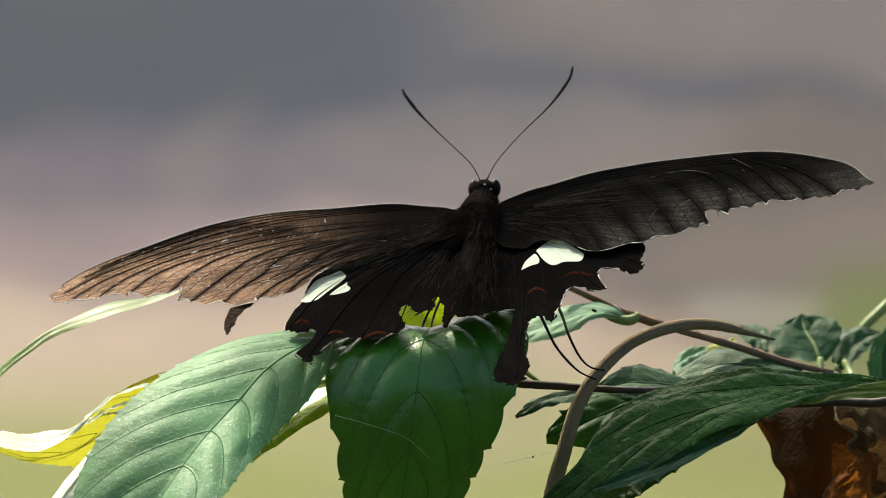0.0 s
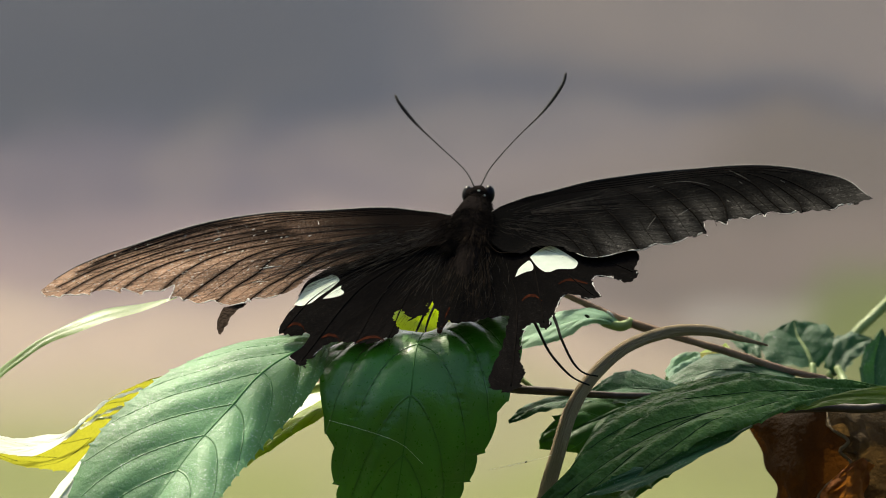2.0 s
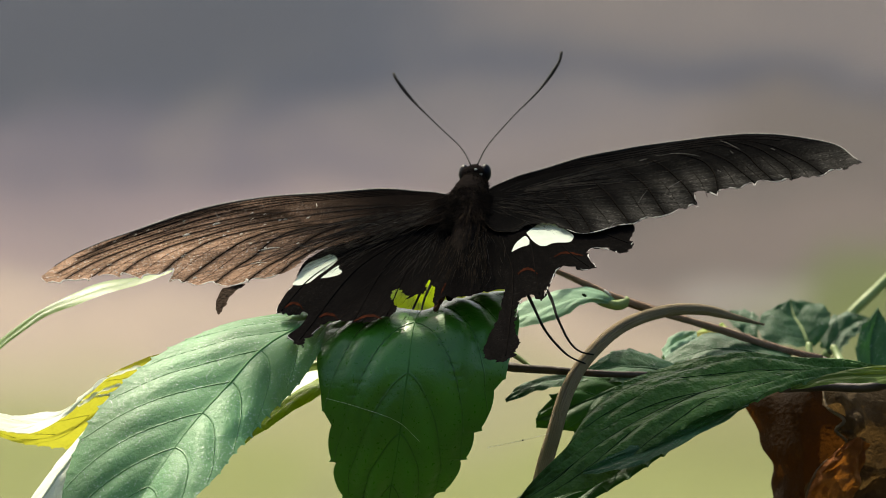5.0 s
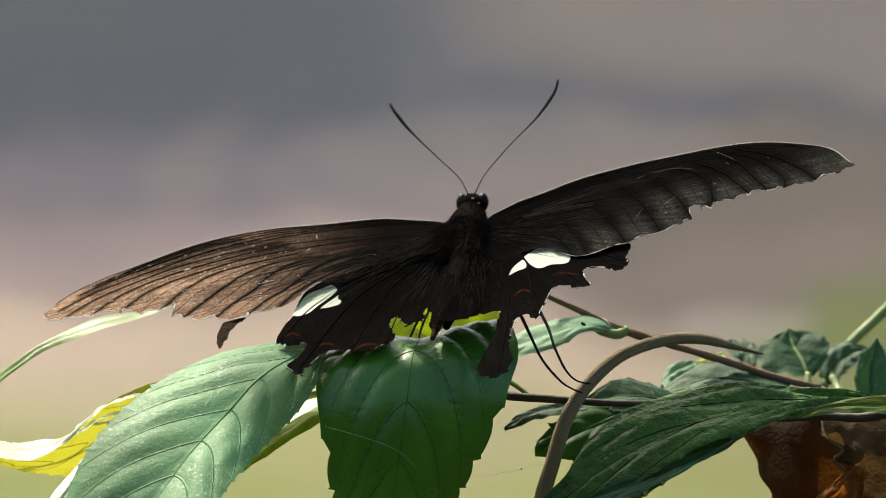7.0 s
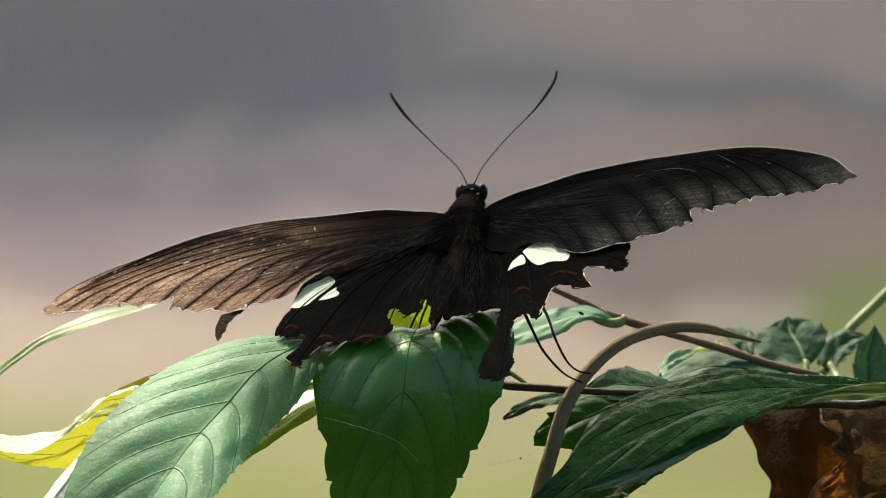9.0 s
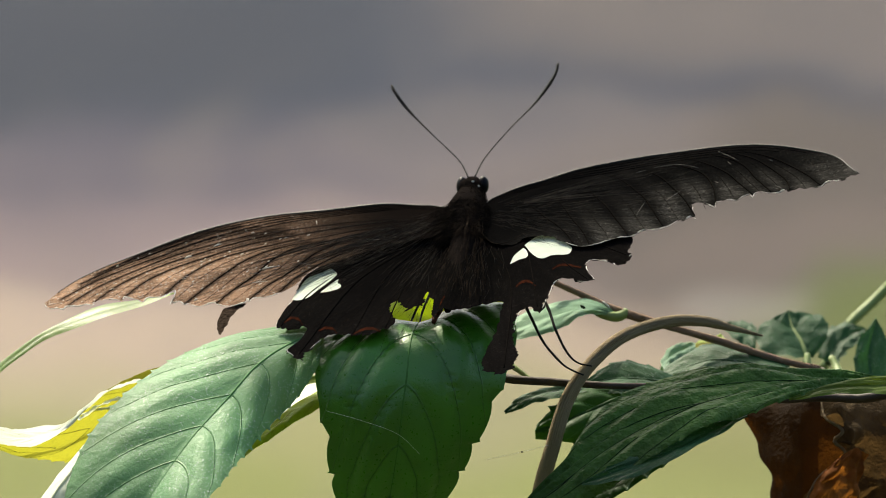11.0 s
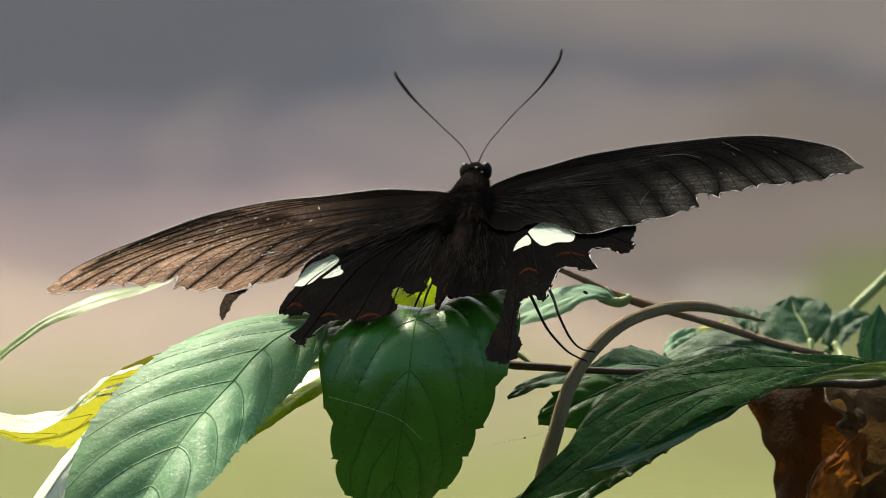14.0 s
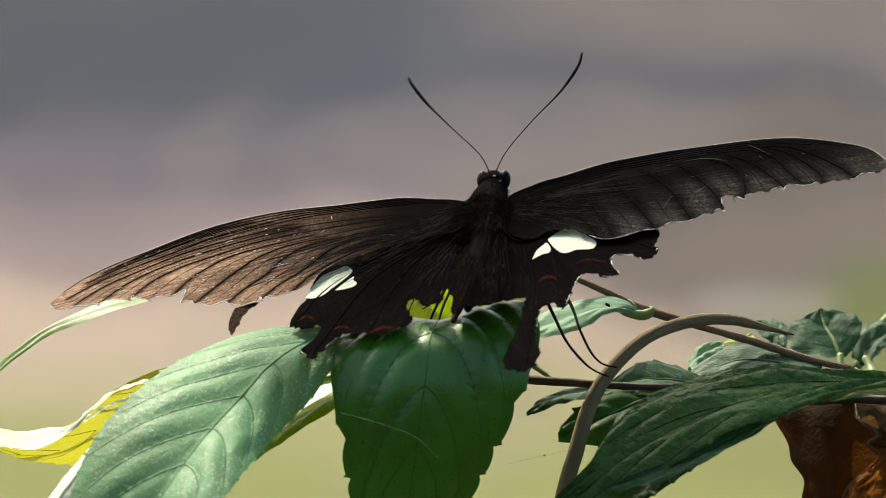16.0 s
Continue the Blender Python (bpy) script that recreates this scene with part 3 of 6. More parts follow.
def build_sky_blocker():
    """A tall uneven unseen bank added away from the light to darken leaf reflections."""
    nu_, nv_ = 150, 26
    verts = []
    for i in range(nu_):
        a = radians(175 + 190 * i / (nu_ - 1))
        tall = 3.3 + 0.7 * noise.noise(Vector((i * 0.11, 0.3, 7.0)))
        for j in range(nv_):
            f = j / (nv_ - 1)
            r = 5.2 + 0.5 * f + 1.1 * f ** 4 + 0.45 * noise.noise(Vector((i * 0.35, f * 6.0, 1.0))) + 0.2 * noise.noise(Vector((i * 1.3, f * 17.0, 5.0)))
            verts.append((r * math.cos(a), -1.0 + r * math.sin(a), -0.05 + tall * f))
    faces = [(i * nv_ + j, (i + 1) * nv_ + j, (i + 1) * nv_ + j + 1, i * nv_ + j + 1) for i in range(nu_ - 1) for j in range(nv_ - 1)]
    me = mesh_from("sky_blocker", verts, faces)
    me.materials.append(sky_blocker_material())
    tagged(new("sky_blocker", me), "unseen dark hedge added to block low sky light", "hedge", kind="structure")


build_sky_blocker()


# ------------------------------------------------------------------ plants
def build_left_shrub():
    o = (-11.9, 8.0, -16.4)
    t = thing("leafy_shrub", o, "green shrub with toothed hairy leaves under a butterfly", "shrub")
    # leaf on which the butterfly sits, bent over and hanging down
    hanging = leaf(t, o,
         [(-0.3, -2.5, -12.9), (-1.6, -17.5, -11.2), (-2.5, -23.0, -12.1), (-3.0, -26.1, -13.8), (-3.3, -27.9, -16.0), (-3.6, -29.1, -19.2), (-4.1, -29.3, -22.7), (-4.6, -28.3, -27.1), (-5.3, -25.9, -32.0), (-6.1, -22.5, -36.8), (-7.5, -13.5, -46.1)],
         [(-5.3, -2.5, -15.1), (-13.6, -15.5, -13.1), (-15.5, -20.0, -14.4), (-16.1, -22.9, -16.2), (-16.2, -24.5, -18.4), (-15.9, -25.7, -21.5), (-15.4, -25.9, -24.8), (-15.0, -25.3, -28.0), (-14.4, -23.9, -32.1), (-13.4, -21.5, -36.1), (-7.5, -13.5, -46.1)],
         [(5.4, -2.5, -11.9), (9.8, -13.5, -8.7), (11.4, -18.5, -10.9), (11.7, -21.9, -13.8), (11.0, -24.1, -16.4), (9.9, -25.7, -19.9), (8.8, -25.9, -23.2), (7.3, -25.3, -26.4), (4.9, -23.9, -31.3), (2.3, -21.5, -35.7), (-7.5, -13.5, -46.1)],
         leaf_dark, "dark glossy green leaf hanging down, toothed edge", laterals=7, slant=0.36, bend=1.45, bend2=1.45, notches=([0.608, 0.708, 0.825], [0.508, 0.616, 0.693, 0.795]), tooth=1.3, quilt=0.95, crown=0.9, rib_mat=vein_green, rib=0.19, seed=2, nu=420, veins=(0.05, vein_green), ripple=0.5)
    # pale leaf lit by the sun
    leaf(t, o,
         [(-14.1, -13.0, -12.1), (-18.5, -20.0, -13.1), (-24.4, -27.0, -16.5), (-29.1, -32.0, -21.6), (-34.5, -38.0, -27.7), (-39.5, -43.0, -34.9), (-46.0, -47.0, -44.8)],
         [(-15.8, -9.0, -11.3), (-23.0, -13.0, -11.8), (-32.6, -19.0, -14.1), (-41.9, -25.0, -19.0), (-48.4, -31.0, -25.9), (-52.0, -37.0, -34.1), (-52.9, -43.0, -45.0)],
         [(-13.9, -15.0, -13.8), (-15.8, -23.0, -16.4), (-19.0, -29.3, -21.5), (-24.0, -36.0, -27.0), (-27.8, -43.5, -31.3), (-32.2, -49.5, -36.1), (-42.6, -53.5, -44.6)],
         leaf_pale, "pale green hairy leaf with silvery specks, sunlit", laterals=8, slant=0.30, teeth=22, tooth=0.7, sharp=7.0, nu=240, quilt=0.4, crown=0.9, slant2=0.20, bend2=2.2, rib=0.24, rib_mat=vein_olive, seed=3, veins=(0.04, vein_olive))
    # yellow backlit leaf, its upper margin rolled towards the sun
    leaf(t, o,
         [(-37.4, 4.0, -20.5), (-43.5, 4.0, -22.5), (-49.7, 3.0, -26.4), (-55.4, 2.0, -29.7), (-61.9, 1.0, -30.1), (-69.3, 2.0, -27.8)],
         [(-38.0, -1.0, -17.0), (-42.7, -2.0, -18.6), (-48.6, -3.0, -21.7), (-53.7, -3.0, -26.1), (-60.1, -2.0, -29.1), (-69.2, 0.0, -27.4)],
         [(-37.5, 9.0, -24.7), (-43.3, 9.0, -28.8), (-50.7, 8.0, -31.6), (-56.4, 6.0, -31.7), (-61.2, 4.0, -30.8), (-69.4, 4.0, -28.3)],
         leaf_gold, "bright yellow leaf lit through by the sun", laterals=6, slant=0.3, teeth=16, tooth=0.6, sharp=4.0, nu=160, quilt=0.15, crown=0.4, seed=4, rib=0.0, veins=(0.06, vein_dark))
    # rolled margin and folds: their white colour stands for direct sun
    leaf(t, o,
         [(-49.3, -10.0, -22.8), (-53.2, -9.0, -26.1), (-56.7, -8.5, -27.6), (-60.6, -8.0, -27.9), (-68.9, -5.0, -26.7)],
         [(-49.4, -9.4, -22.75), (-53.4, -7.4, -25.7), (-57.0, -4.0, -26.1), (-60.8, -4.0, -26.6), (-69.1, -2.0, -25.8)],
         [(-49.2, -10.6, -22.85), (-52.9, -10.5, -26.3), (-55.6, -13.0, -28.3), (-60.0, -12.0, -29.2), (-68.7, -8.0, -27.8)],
         leaf_white, "rolled margin of the yellow leaf, sunlight put into its white", laterals=9, slant=0.5, teeth=14, tooth=0.5, sharp=4.0, quilt=0.2, crown=0.2, seed=9, rib=0.0, name="lit_leaf_margin")
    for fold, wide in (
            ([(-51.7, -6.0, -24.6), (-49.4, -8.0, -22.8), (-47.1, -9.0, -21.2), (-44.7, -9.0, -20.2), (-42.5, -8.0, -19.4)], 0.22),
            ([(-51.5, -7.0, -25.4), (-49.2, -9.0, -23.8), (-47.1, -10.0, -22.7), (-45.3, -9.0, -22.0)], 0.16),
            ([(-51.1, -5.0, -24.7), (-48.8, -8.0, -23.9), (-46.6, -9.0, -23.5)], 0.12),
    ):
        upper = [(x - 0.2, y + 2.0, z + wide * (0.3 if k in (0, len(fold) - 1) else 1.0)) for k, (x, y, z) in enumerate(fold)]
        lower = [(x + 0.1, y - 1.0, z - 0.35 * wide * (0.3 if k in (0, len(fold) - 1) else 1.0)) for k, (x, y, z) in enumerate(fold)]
        leaf(t, o, fold, upper, lower, leaf_white, "fold on the yellow leaf, coloured white as sunlit", laterals=3, slant=0.5, teeth=6, tooth=0.25, sharp=3.0, quilt=0.05, crown=0.1, seed=29, rib=0.0, name="leaf_fold", nu=60, nv=5)
    # edge of another leaf in full sun, the glare put into its white
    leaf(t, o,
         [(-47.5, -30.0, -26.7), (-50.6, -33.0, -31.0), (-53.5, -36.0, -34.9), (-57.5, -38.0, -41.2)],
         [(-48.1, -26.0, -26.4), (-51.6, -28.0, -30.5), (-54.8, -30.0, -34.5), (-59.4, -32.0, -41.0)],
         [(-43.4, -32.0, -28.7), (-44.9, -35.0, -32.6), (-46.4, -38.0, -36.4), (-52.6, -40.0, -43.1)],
         leaf_white, "leaf edge coloured white for full sun", laterals=5, slant=0.3, teeth=5, tooth=0.5, quilt=0.2, crown=0.3, seed=10)
    # leaf beneath the pale one
    leaf(t, o,
         [(-11.8, -2.0, -20.4), (-17.1, -6.0, -22.9), (-22.3, -10.0, -26.6), (-27.9, -14.0, -30.3), (-32.7, -16.0, -33.1)],
         [(-11.9, 6.0, -18.5), (-17.2, 2.0, -21.8), (-22.2, -4.0, -25.3), (-28.0, -10.0, -29.4), (-32.7, -16.0, -33.1)],
         [(-11.0, -4.0, -20.8), (-15.8, -9.0, -23.0), (-21.4, -13.0, -26.5), (-27.0, -16.0, -30.3), (-32.7, -16.0, -33.1)],
         leaf_lime, "small yellow-green leaf, half in sunlight", laterals=6, teeth=7, tooth=0.6, seed=5)
    # sunlit edge between the two, its brightness put into the colour
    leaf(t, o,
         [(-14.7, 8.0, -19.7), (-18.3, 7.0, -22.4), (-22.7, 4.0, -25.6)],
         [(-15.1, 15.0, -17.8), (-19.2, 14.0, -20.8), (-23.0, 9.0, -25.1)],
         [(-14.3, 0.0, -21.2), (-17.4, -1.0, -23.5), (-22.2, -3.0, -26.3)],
         leaf_white, "leaf edge between two green leaves, coloured white as sunlit", laterals=3, teeth=3, tooth=0.3, quilt=0.1, crown=0.1, seed=23, rib=0.0)
    # sunlit leaf behind the body
    leaf(t, o,
         [(1.3, 14.0, -16.5), (0.9, 20.0, -9.9), (1.2, 22.0, -4.1), (1.3, 24.0, 1.8)],
         [(-3.7, 14.0, -16.5), (-7.8, 18.0, -10.7), (-3.7, 22.0, -3.3), (1.3, 24.0, 1.8)],
         [(6.3, 14.0, -16.5), (11.7, 18.0, -9.9), (5.5, 22.0, -3.3), (1.3, 24.0, 1.8)],
         leaf_lime, "bright lime leaf glowing in the sun behind the butterfly", laterals=6, teeth=8, tooth=0.8, seed=6)
    # leaf to the side with its bent stalk
    leaf(t, o,
         [(27.2, 14.0, -10.4), (24.1, 12.0, -9.2), (18.7, 10.0, -10.0), (13.7, 8.0, -11.8), (7.9, 6.0, -13.9)],
         [(27.2, 14.0, -10.0), (23.7, 15.0, -7.9), (18.7, 14.0, -8.3), (13.3, 12.0, -10.0), (7.9, 6.0, -13.6)],
         [(27.0, 14.0, -10.8), (22.8, 10.0, -10.1), (18.6, 7.0, -12.3), (14.1, 5.0, -13.4), (7.9, 6.0, -14.1)],
         leaf_mist, "soft blue-green leaf on a yellow stalk", laterals=6, teeth=8, tooth=0.3, quilt=0.1, crown=0.4, seed=7, rib=0.15)
    part("leaf_stalk", tube([(28.7, 15.0, -9.9), (27.2, 14.0, -10.5), (24.9, 13.0, -10.1), (22.9, 12.0, -9.2)], [0.8, 0.75, 0.6, 0.3], 8, o), stalk_green, t)
    part("leaf_hole", blob((34.0, 0.5, 7.4), (0.42, 0.1, 0.22), Matrix.Rotation(0.5, 4, 'Y'), 12), vein_dark, t, "dark hole eaten in the leaf")
    part("droplet", blob((37.5, 5.0, 7.7), (0.75, 0.4, 0.22), Matrix.Rotation(0.75, 4, 'Y'), 14), silk, t, "pale drop of froth on the twig")
    # stems
    part("twig", tube([(16.7, 14.0, -4.9), (21.3, 15.0, -6.9), (27.1, 15.0, -9.5), (34.5, 14.0, -11.8), (42.8, 14.0, -14.2), (51.1, 14.0, -16.8), (57.3, 14.0, -18.2)], [0.35, 0.55, 0.7, 0.55, 0.6, 0.55, 0.5], 10, o, lumps=0.07, n=70), twig_bark, t, "thin reddish-brown twig with nodes")
    part("twig", tube([(3.0, 12.0, -16.5), (9.9, 0.0, -19.2), (17.7, -2.0, -19.9), (25.8, -3.0, -20.4), (34.2, 2.0, -20.5)], [0.9, 0.75, 0.6, 0.5, 0.4], 10, o, lumps=0.06, n=50), twig_dark, t, "thin dark brown twig")
    part("twig", tube([(9.5, 4.0, -16.4), (11.6, 2.0, -17.6), (14.4, 0.0, -19.6)], [0.5, 0.45, 0.3], 8, o), stalk_green, t)
    part("stem", tube([(-0.3, 3.0, -12.9), (1.3, 10.0, -16.5), (-1.2, 22.0, -30.0), (-5.4, 40.0, -64.3), (0, 60, -300), (10, 0, -560), (20, -150, -812)], [0.9, 1.4, 2.0, 2.6, 3.2, 4.0, 5.0], 10, o, n=80), twig_bark, t)
    part("twig", tube([(-14.2, -6.0, -12.2), (-6.9, 8.0, -14.8), (1.3, 14.0, -16.5)], [0.6, 0.8, 1.0], 8, o), stalk_green, t)
    part("twig", tube([(-37.2, -2.0, -20.4), (-23.4, 4.0, -20.5), (-11.9, 8.0, -18.5), (1.3, 14.0, -17.3)], [0.5, 0.6, 0.7, 0.9], 8, o), stalk_green, t)
    return hanging


def build_blade():
    o = (-68.4, 14.0, -20.7)
    t = thing("grass_blade", o, "long pale green grass blade arching behind the wing", "grass")
    leaf(t, o,
         [(-71.0, 10.0, -24.3), (-64.9, 12.0, -18.0), (-60.8, 13.0, -14.7), (-57.6, 14.0, -12.4), (-52.6, 14.0, -10.2), (-48.4, 14.0, -8.7), (-43.5, 14.0, -7.5), (-38.3, 14.0, -6.1)],
         [(-71.3, 11.0, -23.9), (-65.2, 13.0, -17.5), (-61.1, 14.0, -14.1), (-57.8, 15.0, -11.9), (-52.7, 16.0, -9.3), (-48.6, 17.0, -7.8), (-43.5, 16.0, -7.1), (-38.3, 14.0, -6.0)],
         [(-70.7, 9.0, -24.8), (-64.6, 11.0, -18.5), (-60.5, 12.0, -15.2), (-57.1, 13.0, -13.0), (-52.5, 12.0, -11.2), (-48.3, 11.0, -9.6), (-43.4, 12.0, -8.2), (-38.3, 14.0, -6.2)],
         blade_mat, "", laterals=1, slant=0.0, teeth=1, tooth=0.0, quilt=0.0, crown=0.2, rib=0.2, seed=8, ripple=0.05, nv=6, name="blade")
    part("stem", tube([(-71.0, 10.0, -24.3), (-140, 30, -150), (-150, 20, -400), (-140, -140, -812)], [0.6, 0.9, 1.2, 1.6], 8, o, n=40), stalk_green, t)
    return t


def build_vine():
    o = (17.6, -8.0, -29.2)
    t = thing("climbing_vine", o, "woody brown vine with dark blue-green leaves", "vine")
    part("stem", tube([(11.9, -6.0, -57.8), (15.3, -8.0, -37.4), (17.4, -9.0, -29.2), (19.4, -9.0, -22.7), (22.5, -8.0, -17.7), (27.4, -5.0, -13.4), (33.7, -1.0, -11.2), (39.3, 2.0, -11.0), (44.1, 5.0, -12.1), (48.5, 7.0, -13.2)], [1.5, 1.3, 1.25, 1.15, 1.1, 1.0, 0.95, 0.9, 0.75, 0.12], 14, o, lumps=0.02, n=110, seed=3), bark, t, "arched greyish-brown woody stem, snapped to a point")
    part("stem", tube([(11.9, -6.0, -57.8), (10, 10, -130), (20, 0, -420), (30, -140, -812)], [1.5, 2.0, 3.0, 4.0], 10, o, n=40), bark, t)
    # the large leaf
    leaf(t, o,
         [(69.3, -15.0, -20.2), (57.8, -18.0, -19.6), (49.6, -21.0, -20.1), (41.5, -24.0, -21.8), (33.4, -26.0, -24.4), (25.3, -28.0, -28.7), (18.9, -30.0, -33.5), (11.6, -32.0, -38.7)],
         [(69.3, -15.0, -19.7), (57.9, -15.0, -18.6), (49.9, -14.0, -17.8), (40.2, -14.0, -17.8), (31.6, -15.0, -19.0), (24.3, -20.0, -23.7), (18.9, -26.0, -30.4), (11.6, -32.0, -37.9)],
         [(69.3, -15.0, -20.5), (58.4, -21.0, -20.6), (51.1, -25.0, -22.1), (43.8, -29.0, -24.4), (36.4, -32.0, -27.5), (28.3, -34.0, -31.6), (20.4, -34.0, -35.8), (11.6, -32.0, -39.5)],
         leaf_shade, "large dark blue-green leaf with sunken veins", laterals=3, slant=0.95, slant2=0.6, teeth=16, tooth=0.5, sharp=5.0, nu=260, quilt=0.75, crown=0.8, seed=11, rib=0.2, rib_mat=vein_dark, veins=(0.07, vein_dark), ripple=1.3)
    # its underside, folded up along the stalk
    leaf(t, o,
         [(70.8, -17.0, -20.1), (62.6, -20.0, -20.1), (56.8, -22.0, -20.6), (51.1, -25.0, -22.0)],
         [(71.0, -15.0, -18.6), (62.7, -19.0, -18.8), (56.4, -21.0, -19.9), (51.1, -25.0, -21.8)],
         [(70.7, -19.0, -21.9), (62.5, -22.0, -21.2), (56.7, -24.0, -21.3), (51.1, -25.0, -22.2)],
         leaf_olive, "yellow-green folded underside of the leaf", laterals=3, slant=0.9, teeth=1, tooth=0.0, quilt=0.1, crown=0.2, seed=22, rib=0.2)
    # its lit lower half, stood in for by an added margin strip
    leaf(t, o,
         [(45.1, -24.0, -24.2), (40.6, -27.0, -26.2), (35.2, -31.0, -28.6), (30.0, -33.0, -30.8), (25.1, -34.0, -32.4), (21.2, -34.0, -33.9)],
         [(45.0, -22.0, -23.9), (40.2, -26.0, -25.3), (34.4, -30.0, -27.5), (29.2, -32.0, -29.6), (24.7, -34.0, -31.5), (21.2, -34.0, -33.7)],
         [(45.1, -26.0, -24.5), (41.1, -30.0, -26.8), (35.9, -34.0, -29.5), (30.8, -36.0, -32.0), (25.9, -37.0, -33.5), (21.2, -35.0, -34.0)],
         leaf_soft, "added margin strip standing for the leaf's lit lower half", laterals=4, slant=0.6, teeth=8, tooth=0.3, sharp=4.0, quilt=0.15, crown=0.2, seed=24, rib=0.0, name="lit_leaf_margin")
    # leaf beneath it
    leaf(t, o,
         [(44.5, -7.0, -24.8), (37.1, -10.0, -28.0), (29.7, -13.0, -32.4), (22.3, -17.0, -37.5), (14.2, -19.0, -43.5)],
         [(43.8, -3.0, -24.0), (34.0, -5.0, -26.0), (24.9, -8.0, -30.9), (17.5, -13.0, -36.4), (14.2, -19.0, -43.5)],
         [(44.8, -9.0, -25.3), (38.1, -15.0, -28.3), (33.2, -17.0, -31.9), (25.9, -21.0, -36.3), (14.2, -19.0, -43.5)],
         leaf_deep, "dark green leaf in shade", laterals=6, teeth=11, tooth=0.9, sharp=5.0, nu=220, seed=12)
    # lobed leaf behind the arch
    leaf(t, o,
         [(33.3, 2.0, -21.3), (27.6, 0.0, -22.2), (21.8, -3.0, -24.5), (17.7, -4.0, -26.1), (14.9, -5.0, -27.0)],
         [(32.6, 4.0, -20.5), (26.8, 4.0, -20.5), (21.0, 2.0, -21.4), (16.5, -2.0, -24.3), (14.9, -5.0, -26.7)],
         [(33.2, -2.0, -26.1), (27.4, -5.0, -29.3), (22.5, -6.0, -29.3), (17.6, -6.0, -28.7), (15.0, -5.0, -28.2)],
         leaf_deep, "dark green leaf with a notched edge", laterals=5, teeth=5, tooth=0.9, sharp=3.0, nu=200, seed=13)
    leaf(t, o,
         [(36.8, 6.0, -20.5), (31.8, 5.0, -19.7), (26.8, 4.0, -19.5), (21.9, 3.0, -20.5)],
         [(36.8, 8.0, -19.7), (31.5, 9.0, -17.4), (26.5, 8.0, -17.1), (21.9, 3.0, -20.3)],
         [(36.7, 3.0, -21.7), (31.3, 1.0, -21.7), (25.9, 0.0, -21.6), (21.9, 3.0, -20.6)],
         leaf_soft, "small mid-green leaf", laterals=5, teeth=6, tooth=0.4, quilt=0.12, crown=0.5, seed=14)
    leaf(t, o,
         [(22.7, 2.0, -20.5), (17.7, 1.0, -21.4), (13.6, 0.0, -22.7), (10.5, -1.0, -24.3)],
         [(22.7, 4.0, -19.8), (17.8, 4.0, -20.8), (13.2, 3.0, -21.9), (10.4, -1.0, -24.2)],
         [(22.6, 0.0, -21.4), (18.1, -2.0, -22.3), (14.0, -2.0, -23.2), (10.6, -1.0, -24.6)],
         leaf_soft, "narrow curled green leaf tip", laterals=5, teeth=8, tooth=0.4, quilt=0.12, crown=0.5, seed=15)
    # leaves at the twig's far end
    leaf(t, o,
         [(35.3, 30.0, -18.7), (37.0, 31.0, -17.4), (39.2, 32.0, -15.7), (42.8, 34.0, -14.1)],
         [(35.3, 32.0, -18.3), (36.5, 34.0, -17.0), (38.6, 35.0, -15.3), (42.9, 35.0, -13.9)],
         [(35.6, 28.0, -19.0), (38.0, 29.0, -17.7), (40.1, 30.0, -16.2), (42.8, 33.0, -14.4)],
         leaf_gold, "bright yellow folded leaf edge", laterals=3, slant=0.5, teeth=4, tooth=0.2, quilt=0.05, crown=0.2, seed=51, rib=0.0, name="leaf_edge")
    leaf(t, o,
         [(34.3, 30.0, -18.0), (35.8, 31.0, -16.6), (37.7, 32.0, -15.6), (39.4, 32.0, -14.9)],
         [(34.2, 32.0, -17.4), (35.5, 33.0, -15.5), (37.6, 33.0, -14.5), (39.4, 33.0, -14.6)],
         [(34.6, 28.0, -18.4), (36.3, 29.0, -17.7), (38.2, 30.0, -16.6), (39.4, 31.0, -15.2)],
         leaf_mist, "small grey-green bud leaf", laterals=3, slant=0.4, teeth=4, tooth=0.3, quilt=0.1, crown=0.6, seed=52, rib=0.0, name="leaf_bud")
    leaf(t, o,
         [(52.6, 10.0, -18.8), (46.9, 12.0, -17.3), (41.1, 13.0, -16.9), (33.6, 12.0, -19.1)],
         [(52.8, 14.0, -17.8), (46.3, 18.0, -15.1), (40.4, 18.0, -14.7), (34.5, 14.0, -17.8)],
         [(52.4, 6.0, -20.5), (45.8, 6.0, -20.5), (39.3, 8.0, -20.6), (33.6, 11.0, -19.8)],
         leaf_soft, "mid-green leaf with pale speckles", laterals=5, teeth=7, tooth=0.4, quilt=0.12, crown=0.5, seed=16)
    leaf(t, o,
         [(43.8, 43.0, -13.5), (40.0, 43.0, -15.6), (36.5, 42.0, -18.2), (33.6, 41.0, -21.1)],
         [(41.9, 49.0, -13.8), (38.6, 47.0, -15.7), (36.5, 45.0, -18.2), (34.4, 41.0, -21.1)],
         [(44.5, 39.0, -14.3), (42.5, 39.0, -16.4), (38.6, 39.0, -19.0), (34.0, 41.0, -21.3)],
         leaf_lime, "folded yellow-green leaf lit from behind", laterals=5, teeth=6, tooth=0.4, quilt=0.12, crown=0.5, seed=17)
